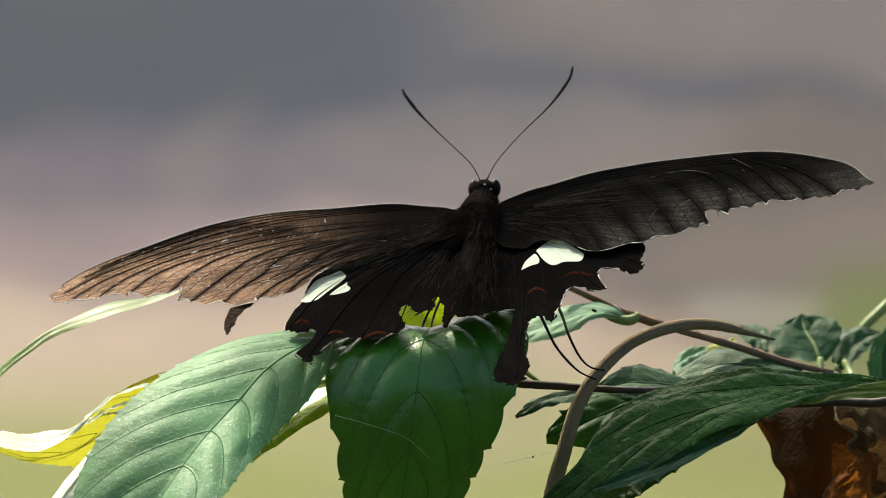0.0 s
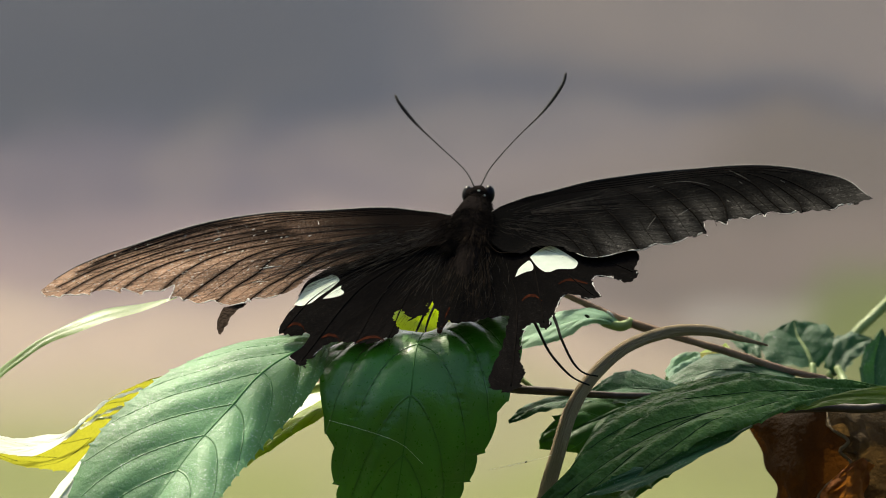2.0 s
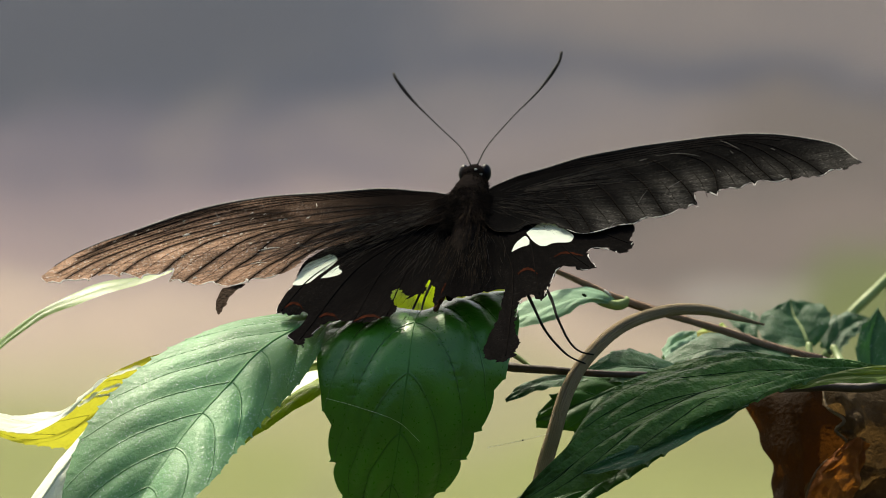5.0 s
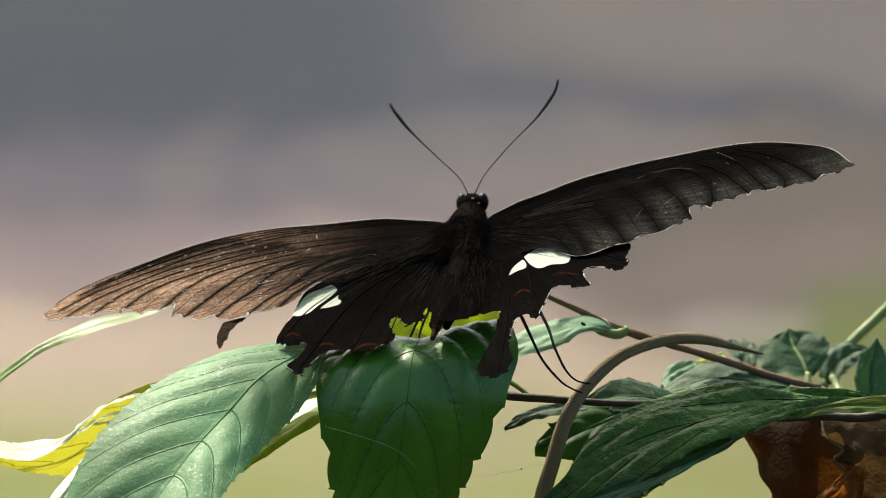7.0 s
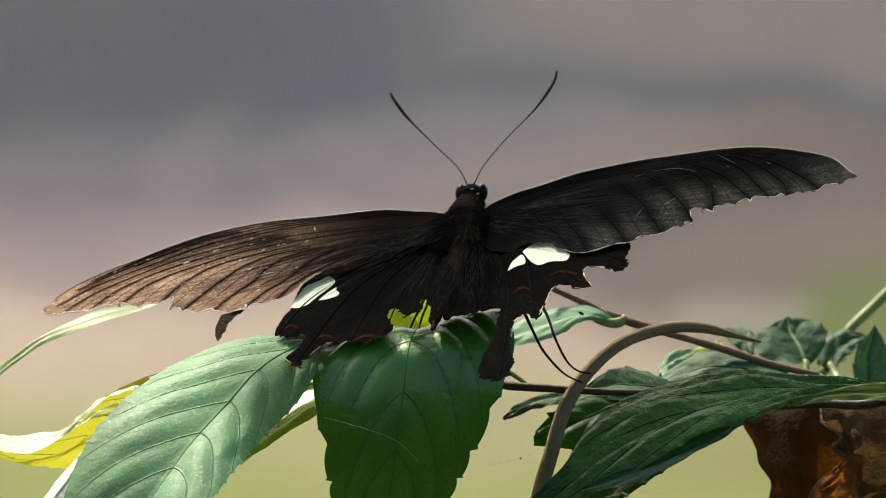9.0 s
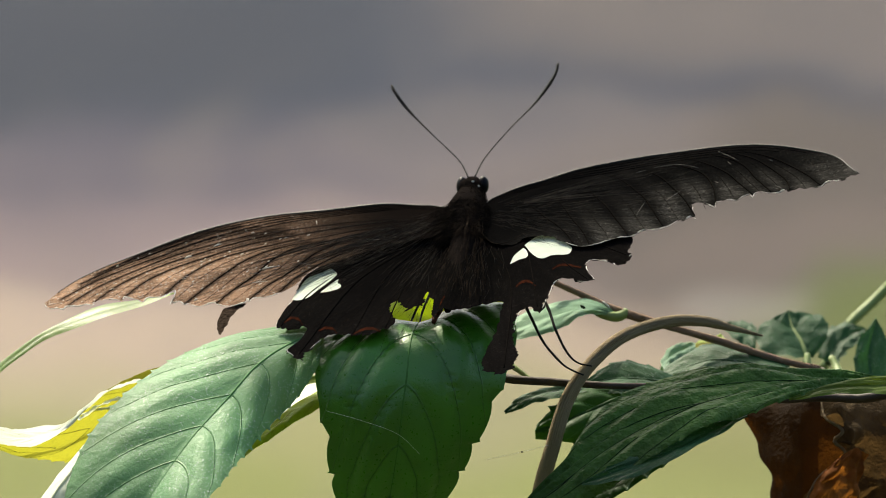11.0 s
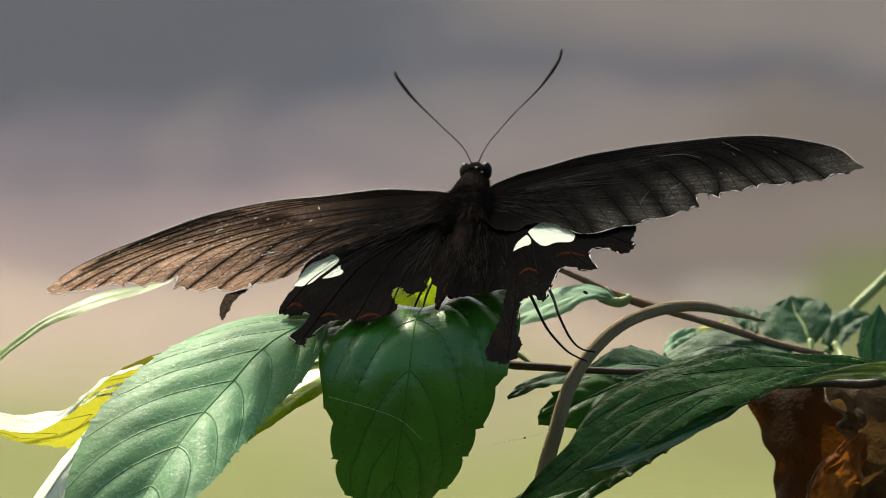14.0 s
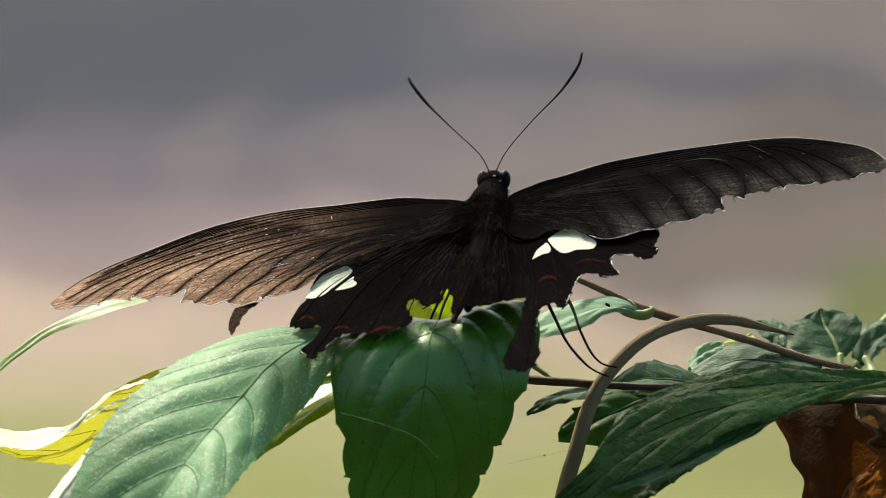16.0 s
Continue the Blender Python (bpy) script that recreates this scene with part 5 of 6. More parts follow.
    for a, b, r in (((-39.1, 9.0), (-38.1, 9.2), 0.174), ((-34.6, 10.4), (-33.4, 10.6), 0.124), ((-33.9, 14.2), (-33.5, 11.7), 0.050), ((-33.4, 5.9), (-33.0, 6.0), 0.099), ((-28.7, -1.4), (-25.5, -1.7), 0.093), ((-30.1, -1.7), (-28.1, -2.8), 0.050), ((-30.1, -4.7), (-27.9, -5.5), 0.062), ((-20.8, -2.9), (-18.7, -2.8), 0.050),
                 ((-22.8, -2.4), (-21.1, -3.8), 0.050), ((-12.4, -0.3), (-10.4, -1.6), 0.050), ((-8.5, -1.7), (-7.8, -2.6), 0.050), ((-38.8, -5.5), (-38.2, -5.2), 0.124), ((-22.7, -5.7), (-21.7, -5.9), 0.037), ((-19.0, 9.6), (-19.0, 8.4), 0.056), ((-29.7, 13.1), (-29.3, 11.4), 0.043)):
        mid = (0.5 * (a[0] + b[0]), 0.5 * (a[1] + b[1]) + 0.15)
        part("scratch", tube(on_sheet([a, mid, b], lift_fl, 0.05, 6), [r * 0.4, r, r * 0.4], 6, n=8), fleck_mat if r > 0.055 else scuff_mat, w["fl"])
    rng = np.random.RandomState(47)
    for k in range(46):
        x, y = rng.uniform(-56, -20), rng.uniform(-6, 14)
        if inside((x, y), front + hind):
            part("pale_scale", tube([(x, y, lift_fl(x, y) + 0.04), (x + 0.2, y + 0.05, lift_fl(x, y) + 0.05), (x + rng.uniform(0.3, 0.5), y + 0.1, lift_fl(x, y) + 0.04)], [0.03, 0.07, 0.03], 5, n=4), fleck_mat, w["fl"])

    lift_hr = fan_lift(0.2, 9.0, 0.35, 40.0)
    out = [(-0.3, 0.1), (4.3, -2.0), (11.4, -6.5), (17.6, -11.7), (20.4, -14.8), (19.7, -21.0), (18.0, -23.1), (16.7, -21.4), (14.2, -19.8), (13.3, -22.5), (14.0, -27.6), (12.1, -27.6), (9.0, -25.8), (7.1, -30.5), (5.4, -34.7), (4.0, -32.1), (2.5, -33.8),
           (1.5, -38.6), (1.3, -47.6), (-0.3, -51.3), (-1.9, -51.8), (-3.9, -49.0), (-2.9, -43.6), (-0.7, -36.0), (0.2, -29.0), (-1.8, -28.6), (-3.4, -28.8), (-5.4, -29.0), (-7.1, -29.3), (-8.0, -28.2), (-8.8, -29.8), (-9.5, -31.4), (-9.7, -29.7), (-9.3, -26.2), (-9.6, -22.8), (-9.4, -17.2), (-8.9, -12.8), (-8.1, -8.9), (-6.6, -5.1), (-3.0, -0.8)]
    patches = [[(5.2, -11.6), (6.0, -10.0), (7.1, -8.5), (8.4, -8.2), (9.9, -10.3), (11.5, -13.4), (11.8, -14.8), (11.0, -16.6), (8.9, -16.6), (7.6, -17.5), (6.7, -17.1), (5.8, -14.7)],
               [(2.6, -16.8), (3.3, -14.7), (4.3, -13.4), (5.0, -12.8), (5.4, -14.8), (5.1, -16.2), (4.0, -16.3)]]
    w["hr"] = part("hindwing", sheet(out, 0.9, lift_hr, 420, holes=patches, ragged=0.5, seed=3, reach=45.0), wing_hind, t, "velvet-black hindwing with a spoon-shaped tail")
    add_patch(w["hr"], "cream_patch", patches[0], lift_hr, cream, label="cream-white wing patch", seed=6)
    add_patch(w["hr"], "cream_patch", patches[1], lift_hr, cream, label="small cream wing patch", seed=7)
    for c in ([(2.9, -24.3), (3.9, -23.2), (4.9, -23.7), (5.6, -25.6)], [(8.5, -21.7), (9.8, -20.4), (11.0, -20.7), (12.4, -22.1)], [(-8.4, -27.7), (-8.1, -25.9), (-7.5, -24.3)]):
        crescent(w["hr"], c, lift_hr)
    veins = [[(4.9, -9.9), (5.5, -15.8), (5.4, -32.6)], [(11.9, -10.6), (16.0, -15.5), (19.3, -20.1)], [(0.8, -10.3), (2.2, -24.0), (-0.8, -50.1)], [(-0.8, -9.7), (-1.2, -19.0), (-2.7, -27.1)], [(9.7, -17.4), (11.0, -21.6), (13.1, -26.9)]]
    add_veins(w["hr"], lift_hr, veins, 0.12, vein_mat)

    add_rim_light(w["hr"], out[4:18], lift_hr, 48, 0.05, 0.5)
    add_flecks(w["hr"], out[4:18], lift_hr, 16, 6, 0.09)

    lift_hl = fan_lift(0.2, 9.0, 0.35, 40.0, 1.0)
    out = [(0.3, 0.8), (-4.6, 2.5), (-13.3, 0.3), (-20.7, -3.5), (-23.2, -6.1), (-24.9, -12.4), (-26.3, -15.1), (-28.0, -20.7), (-25.7, -22.3), (-23.6, -22.6), (-24.9, -25.7), (-27.0, -27.9), (-26.4, -29.7), (-25.4, -32.3), (-24.0, -29.3), (-21.5, -26.7), (-19.0, -26.5), (-15.9, -28.9), (-13.4, -28.7),
           (-11.4, -29.0), (-11.0, -26.4), (-11.3, -23.4), (-10.8, -21.3), (-9.8, -22.2), (-9.2, -25.2), (-7.6, -25.3), (-6.9, -25.5), (-5.9, -21.6), (-4.5, -19.0), (-3.4, -15.5), (-2.6, -8.0), (-2.4, -5.2), (-0.7, -3.0)]
    patches = [[(-25.0, -12.1), (-24.1, -9.7), (-23.2, -7.3), (-22.0, -5.6), (-20.0, -5.0), (-18.7, -4.5), (-18.0, -5.9), (-18.1, -7.4), (-19.4, -9.5), (-21.2, -11.5), (-22.5, -13.1), (-24.0, -13.2)],
               [(-20.8, -12.7), (-19.4, -11.0), (-18.4, -9.9), (-17.8, -9.6), (-18.0, -10.9), (-17.6, -12.2), (-18.1, -13.1), (-19.7, -13.2)]]
    w["hl"] = part("hindwing", sheet(out, 0.9, lift_hl, 420, holes=patches, ragged=0.5, seed=4, reach=45.0), wing_hind, t, "velvet-black hindwing with a cream patch and a broken tail")
    add_patch(w["hl"], "cream_patch", patches[0], lift_hl, cream, label="cream-white wing patch", seed=8)
    add_patch(w["hl"], "cream_patch", patches[1], lift_hl, cream, label="small cream wing patch", seed=9)
    for c in ([(-26.7, -19.5), (-25.6, -18.4), (-24.6, -19.3), (-24.2, -21.2)], [(-22.1, -24.1), (-21.0, -23.4), (-20.0, -24.1), (-19.6, -25.8)], [(-17.3, -27.4), (-15.9, -26.5), (-14.5, -27.0), (-13.5, -29.0)]):
        crescent(w["hl"], c, lift_hl)
    veins = [[(-17.7, -6.5), (-22.6, -12.2), (-27.2, -20.4)], [(-4.0, -3.0), (-15.2, -12.2), (-25.5, -29.8)], [(-3.0, -3.0), (-11.1, -12.5), (-17.4, -27.3)], [(-2.0, -3.0), (-7.4, -12.6), (-12.6, -28.7)]]
    add_veins(w["hl"], lift_hl, veins, 0.12, vein_mat)
    add_rim_light(w["hl"], out[4:20], lift_hl, 49, 0.05, 0.6)

    # body, from the abdomen's tip to the head
    (th,) = rel([(5.4, 2.0, 5.3)])
    part("thorax", tube(rel([(6.1, 10.0, 9.2), (5.9, 8.0, 7.7), (5.4, 4.0, 5.7), (5.2, 0.0, 3.4), (4.9, -4.0, 0.7), (4.5, -9.0, -2.2)]), [1.3, 2.1, 3.1, 3.2, 2.6, 1.8], 20, n=40), body_mat, t)
    part("abdomen", tube(rel([(5.1, -3.0, 2.1), (4.6, -8.0, -1.1), (3.6, -15.0, -5.2), (2.3, -22.0, -9.3)]), [2.4, 2.1, 1.5, 0.5], 14, n=40, lumps=0.03), body_mat, t)
    part("clasper", tube(rel([(2.2, -19.5, -6.6), (1.5, -22.0, -8.0), (0.8, -24.0, -9.6), (0.3, -25.5, -11.0)]), [0.35, 0.75, 0.65, 0.3], 12, n=24, lumps=0.08), clasper_mat, t, "rust-brown tip of the abdomen")
    (hd,) = rel([(6.0, 8.0, 8.7)])
    part("head", blob(hd, (2.0, 1.8, 1.35), Matrix.Identity(4)), body_mat, t)
    for p in rel([(4.5, 9.5, 8.8), (7.6, 8.0, 8.9)]):
        part("eye", blob(p, (0.85, 1.2, 1.35), Matrix.Identity(4), 24), eye_mat, t, "glossy black compound eye")
    for p in rel([(6.1, 6.2, 9.4), (6.9, 6.0, 8.7)]):
        part("head_spot", blob(p, (0.24, 0.15, 0.13), Matrix.Identity(4), 10), fleck_mat, t, "small white spot on the head")
    for key, pts in (("al", [(5.5, 9.0, 9.8), (4.0, 12.0, 12.5), (0.5, 16.0, 15.9), (-3.3, 20.0, 19.7), (-5.5, 22.0, 22.5), (-6.1, 23.0, 23.7)]),
                     ("ar", [(6.4, 9.0, 10.0), (8.0, 12.0, 12.9), (11.7, 16.0, 17.1), (15.9, 20.0, 21.3), (18.6, 22.0, 25.0), (19.2, 23.0, 26.9)])):
        w[key] = part("antenna", tube(pts, [0.11, 0.09, 0.09, 0.10, 0.15, 0.27, 0.2], 8, pts[0], n=50), chitin, t, "thin black clubbed antenna")
    for pts in ([(10.7, -2.0, -2.4), (14.5, -8.0, -10.5), (16.3, -10.0, -14.1), (18.8, -10.0, -17.0), (20.4, -10.0, -18.1), (22.1, -10.0, -18.8)],
                [(12.8, 2.0, -1.6), (16.8, -4.0, -8.7), (18.0, -7.0, -12.1), (19.6, -9.0, -15.4), (21.2, -9.0, -17.0), (23.3, -9.0, -17.5)],
                [(1.3, 2.0, -2.4), (-1.8, -8.0, -8.5), (-2.9, -11.0, -10.9), (-3.4, -14.0, -12.1)],
                [(2.1, 4.0, -2.4), (-0.7, -6.0, -8.1), (-1.5, -9.0, -10.3), (-1.7, -11.0, -11.5)]):
        part("leg", tube(rel(pts), [0.35, 0.3, 0.24, 0.2, 0.17, 0.12], 8, n=40, lumps=0.06), chitin, t, "thin black jointed leg")

    # hair on the thorax, over the wing roots and along the inner hindwings
    rng = np.random.RandomState(12)
    spine = spline(rel([(6.1, 8.0, 8.7), (5.9, 7.0, 7.5), (5.4, 3.0, 5.5), (5.2, -1.0, 3.2), (4.8, -6.0, 0.1)]), 40)
    girth = np.interp(np.linspace(0, 1, 40), [0, 0.2, 0.5, 0.75, 1.0], [1.7, 2.1, 2.9, 3.0, 2.3])
    roots, ways, lens = [], [], []
    for i in range(2600):
        k = rng.randint(2, 40)
        a = rng.uniform(-0.15, math.pi + 0.15)
        f = k / 39.0
        d = np.array([math.cos(a), -0.55 * math.sin(a), 0.85 * math.sin(a)])
        roots.append(spine[k] + girth[k] * d * 0.97)
        ways.append(0.45 * d + np.array([1.1 * d[0] * f, -0.75, -0.65]))
        lens.append(rng.uniform(0.6, 1.3) * (0.6 + 1.8 * f))
    part("fur", hairs(roots, ways, lens, 0.04, 1), fur_mat, t, "black-brown fur on the thorax")
    roots, ways, lens = [], [], []
    for i in range(420):
        side = 1 if rng.uniform() < 0.5 else -1
        k = rng.randint(14, 40)
        roots.append(spine[k] + girth[k] * np.array([0.85 * side, -0.25, 0.35]))
        ways.append(np.array([side * rng.uniform(0.3, 1.3), -0.9, -0.62 + rng.normal() * 0.08]))
        lens.append(rng.uniform(3.0, 6.5))
    part("shoulder_hair", hairs(roots, ways, lens, 0.04, 5, 0.06), fur_mat, t, "dark hair spreading from the thorax over the wing roots")
    roots, ways, lens = [], [], []
    a, b = rel([(5.6, -6.0, 2.9), (2.2, -34.0, -9.6)])
    for i in range(230):
        f = rng.uniform(-0.05, 0.75)
        sx = rng.uniform(-1.0, 1.25)
        roots.append(np.array(a) * (1 - f) + np.array(b) * f + np.array([sx * (1.6 + 2.6 * f), -0.6, 0.4 + 0.7 * (1 - abs(sx))]))
        ways.append(np.array(b) - np.array(a) + np.array([4.5 * sx, 0, 0]) + rng.normal(size=3) * 0.8)
        lens.append(rng.uniform(3.0, 9.0))
    part("seam_hair", tube(rel([(6.8, -9.0, 2.4), (8.8, -14.0, 0.4), (11.3, -15.0, 0.6), (13.5, -13.0, 1.9)]), [0.03, 0.06, 0.03], 5, n=24), hair_brown, t)
    part("hair_fringe", hairs(roots, ways, lens, 0.035, 2, 0.04), hair_brown, t, "long brown hairs along the inner hindwing")
    part("palp", tube(rel([(6.0, 4.2, 8.1), (6.4, 2.6, 7.0), (6.8, 1.6, 6.1)]), [0.05, 0.09, 0.03], 5, n=12), fleck_mat, t, "pale hair streak on the neck")
    root_hair(w["fr"], 1, 90, -24, 12, 2.0, 27.0, 21, lift_fr, scale_streak)
    root_hair(w["fl"], -1, 190, -24, 8, 2.0, 26.0, 22, lift_fl, scale_streak)
    root_hair(w["fl"], -1, 220, -34, -14, 4.0, 21.0, 26, lift_fl, scale_streak)
    root_hair(w["fr"], 1, 120, -60, -25, 3.0, 13.0, 27, lift_fr, scale_streak)
    root_hair(w["hr"], 1, 90, -108, -88, 3.0, 22.0, 23, lift_hr, scale_streak)
    root_hair(w["hl"], -1, 90, -75, -42, 14.0, 34.0, 25, lift_hl, hair_brown)
    root_hair(w["hl"], -1, 150, -85, -50, 3.0, 18.0, 24, lift_hl, scale_streak)
    return t, w


butterfly, wings = build_butterfly()


# ------------------------------------------------------------------ movement of the wings
FORE_R = [
    (0, pose(0.00245, -0.00100, 0.00123, 27.000, -10.000, 0.000)),
    (0.5, pose(0.00245, -0.00100, 0.00123, 27.008, -9.758, 0.113)),
    (1, pose(0.00257, -0.00100, 0.00143, 27.087, -8.915, 0.706)),
    (1.5, pose(0.00273, -0.00100, 0.00138, 26.398, -8.333, 1.110)),
    (2, pose(0.00305, -0.00100, 0.00138, 26.266, -8.352, 1.275)),
    (2.5, pose(0.00281, -0.00100, 0.00143, 26.015, -8.737, 1.024)),
    (3, pose(0.00233, -0.00100, 0.00128, 26.138, -10.516, -0.310)),
    (5.3, pose(0.00245, -0.00100, 0.00123, 26.545, -10.916, -0.411)),
    (5.5, pose(0.00245, -0.00100, 0.00123, 26.836, -10.078, -0.073)),
    (6, pose(0.00245, -0.00100, 0.00123, 26.612, -11.185, -0.764)),
    (6.5, pose(0.00245, -0.00100, 0.00123, 25.108, -11.950, -1.418)),
    (7, pose(0.00245, -0.00100, 0.00123, 26.913, -15.216, -3.558)),
    (7.5, pose(0.00245, -0.00100, 0.00123, 25.756, -15.485, -3.581)),
    (8, pose(0.00245, -0.00100, 0.00123, 25.195, -13.605, -2.169)),
    (8.5, pose(0.00245, -0.00100, 0.00123, 26.078, -12.798, -2.040)),
    (9, pose(0.00245, -0.00100, 0.00123, 27.851, -11.685, -1.496)),
    (11.5, pose(0.00245, -0.00100, 0.00123, 26.781, -11.036, -0.663)),
    (12, pose(0.00245, -0.00100, 0.00123, 26.405, -12.350, -1.402)),
    (12.5, pose(0.00245, -0.00100, 0.00123, 24.616, -15.334, -3.315)),
    (13, pose(0.00245, -0.00100, 0.00123, 24.759, -11.160, -0.420)),
    (13.5, pose(0.00245, -0.00100, 0.00123, 26.770, -9.883, 0.029)),
    (14, pose(0.00245, -0.00100, 0.00123, 27.070, -9.747, 0.096)),
    (14.5, pose(0.00245, -0.00100, 0.00123, 27.583, -8.722, 0.738)),
    (15, pose(0.00245, -0.00100, 0.00123, 26.240, -10.388, -0.417)),
    (15.5, pose(0.00245, -0.00100, 0.00123, 26.267, -10.484, -0.393)),
    (16, pose(0.00245, -0.00100, 0.00123, 25.175, -10.858, -0.622)),
]
FORE_L = [
    (0, pose(-0.00312, -0.00100, 0.00065, 27.132, -12.969, 0.005)),
    (0.5, pose(-0.00312, -0.00100, 0.00065, 27.151, -12.827, 0.037)),
    (1, pose(-0.00312, -0.00100, 0.00065, 27.305, -12.585, 0.130)),
    (1.5, pose(-0.00312, -0.00100, 0.00065, 27.754, -11.914, 0.480)),
    (2, pose(-0.00312, -0.00100, 0.00065, 27.500, -11.481, 0.758)),
    (2.5, pose(-0.00312, -0.00100, 0.00065, 27.566, -11.780, 0.674)),
    (3, pose(-0.00312, -0.00100, 0.00065, 26.845, -12.945, 0.171)),
    (5.3, pose(-0.00312, -0.00100, 0.00065, 26.228, -12.592, 0.403)),
    (5.5, pose(-0.00312, -0.00100, 0.00065, 26.508, -12.601, 0.253)),
    (6, pose(-0.00312, -0.00100, 0.00065, 26.268, -13.567, -0.189)),
    (6.5, pose(-0.00312, -0.00100, 0.00065, 26.098, -13.831, -0.163)),
    (7, pose(-0.00312, -0.00100, 0.00065, 26.358, -14.097, -0.287)),
    (7.5, pose(-0.00312, -0.00100, 0.00065, 25.847, -14.692, -0.413)),
    (8, pose(-0.00312, -0.00100, 0.00065, 26.041, -14.028, -0.298)),
    (8.5, pose(-0.00312, -0.00100, 0.00065, 26.297, -14.266, -0.573)),
    (9, pose(-0.00312, -0.00100, 0.00065, 26.115, -14.352, -0.586)),
    (11.5, pose(-0.00312, -0.00100, 0.00065, 26.065, -14.429, -0.569)),
    (12, pose(-0.00312, -0.00100, 0.00065, 25.939, -14.642, -0.544)),
    (12.5, pose(-0.00312, -0.00100, 0.00065, 25.654, -15.469, -0.737)),
    (13, pose(-0.00312, -0.00100, 0.00065, 25.984, -14.100, -0.347)),
    (13.5, pose(-0.00312, -0.00100, 0.00065, 26.316, -14.286, -0.450)),
    (14, pose(-0.00312, -0.00100, 0.00065, 25.949, -14.410, -0.486)),
    (14.5, pose(-0.00312, -0.00100, 0.00065, 26.420, -14.256, -0.542)),
    (15, pose(-0.00312, -0.00100, 0.00065, 26.183, -14.532, -0.555)),
    (15.5, pose(-0.00312, -0.00100, 0.00065, 25.831, -14.636, -0.530)),
    (16, pose(-0.00312, -0.00100, 0.00065, 26.047, -14.812, -0.677)),
]
HIND_R = [
    (0, pose(0.00213, -0.00100, 0.00016, 25.500, -9.000, 0.000)),
    (0.5, pose(0.00213, -0.00100, 0.00016, 25.382, -9.017, 0.006)),
    (1, pose(0.00213, -0.00100, 0.00016, 25.512, -8.173, 0.442)),
    (1.5, pose(0.00213, -0.00100, 0.00016, 25.819, -8.145, 0.488)),
    (2, pose(0.00213, -0.00100, 0.00016, 25.789, -8.230, 0.708)),
    (2.5, pose(0.00213, -0.00100, 0.00016, 25.817, -8.419, 0.547)),
    (3, pose(0.00213, -0.00100, 0.00016, 24.706, -9.850, -0.405)),
    (5.3, pose(0.00213, -0.00100, 0.00016, 24.301, -10.115, -0.315)),
    (5.5, pose(0.00213, -0.00100, 0.00016, 25.163, -9.595, -0.195)),
    (6, pose(0.00213, -0.00100, 0.00016, 24.093, -10.637, -0.768)),
    (6.5, pose(0.00213, -0.00100, 0.00016, 23.053, -11.484, -1.352)),
    (7, pose(0.00213, -0.00100, 0.00016, 22.226, -12.929, -2.231)),
    (7.5, pose(0.00213, -0.00100, 0.00016, 21.733, -13.669, -2.654)),
    (8, pose(0.00213, -0.00100, 0.00016, 21.663, -12.195, -1.516)),
    (8.5, pose(0.00213, -0.00100, 0.00016, 23.216, -11.342, -1.606)),
    (9, pose(0.00213, -0.00100, 0.00016, 24.489, -10.246, -0.992)),
    (11.5, pose(0.00213, -0.00100, 0.00016, 24.239, -10.161, -0.514)),
    (12, pose(0.00213, -0.00100, 0.00016, 23.129, -10.165, -0.558)),
    (12.5, pose(0.00213, -0.00100, 0.00016, 21.406, -13.858, -2.611)),
    (13, pose(0.00213, -0.00100, 0.00016, 22.884, -10.932, -0.533)),
    (13.5, pose(0.00213, -0.00100, 0.00016, 24.636, -9.351, -0.107)),
    (14, pose(0.00213, -0.00100, 0.00016, 25.042, -9.555, -0.154)),
    (14.5, pose(0.00213, -0.00100, 0.00016, 26.067, -8.621, 0.512)),
    (15, pose(0.00213, -0.00100, 0.00016, 24.091, -9.922, -0.500)),
    (15.5, pose(0.00213, -0.00100, 0.00016, 24.316, -9.477, -0.192)),
    (16, pose(0.00213, -0.00100, 0.00016, 23.923, -10.556, -0.605)),
]
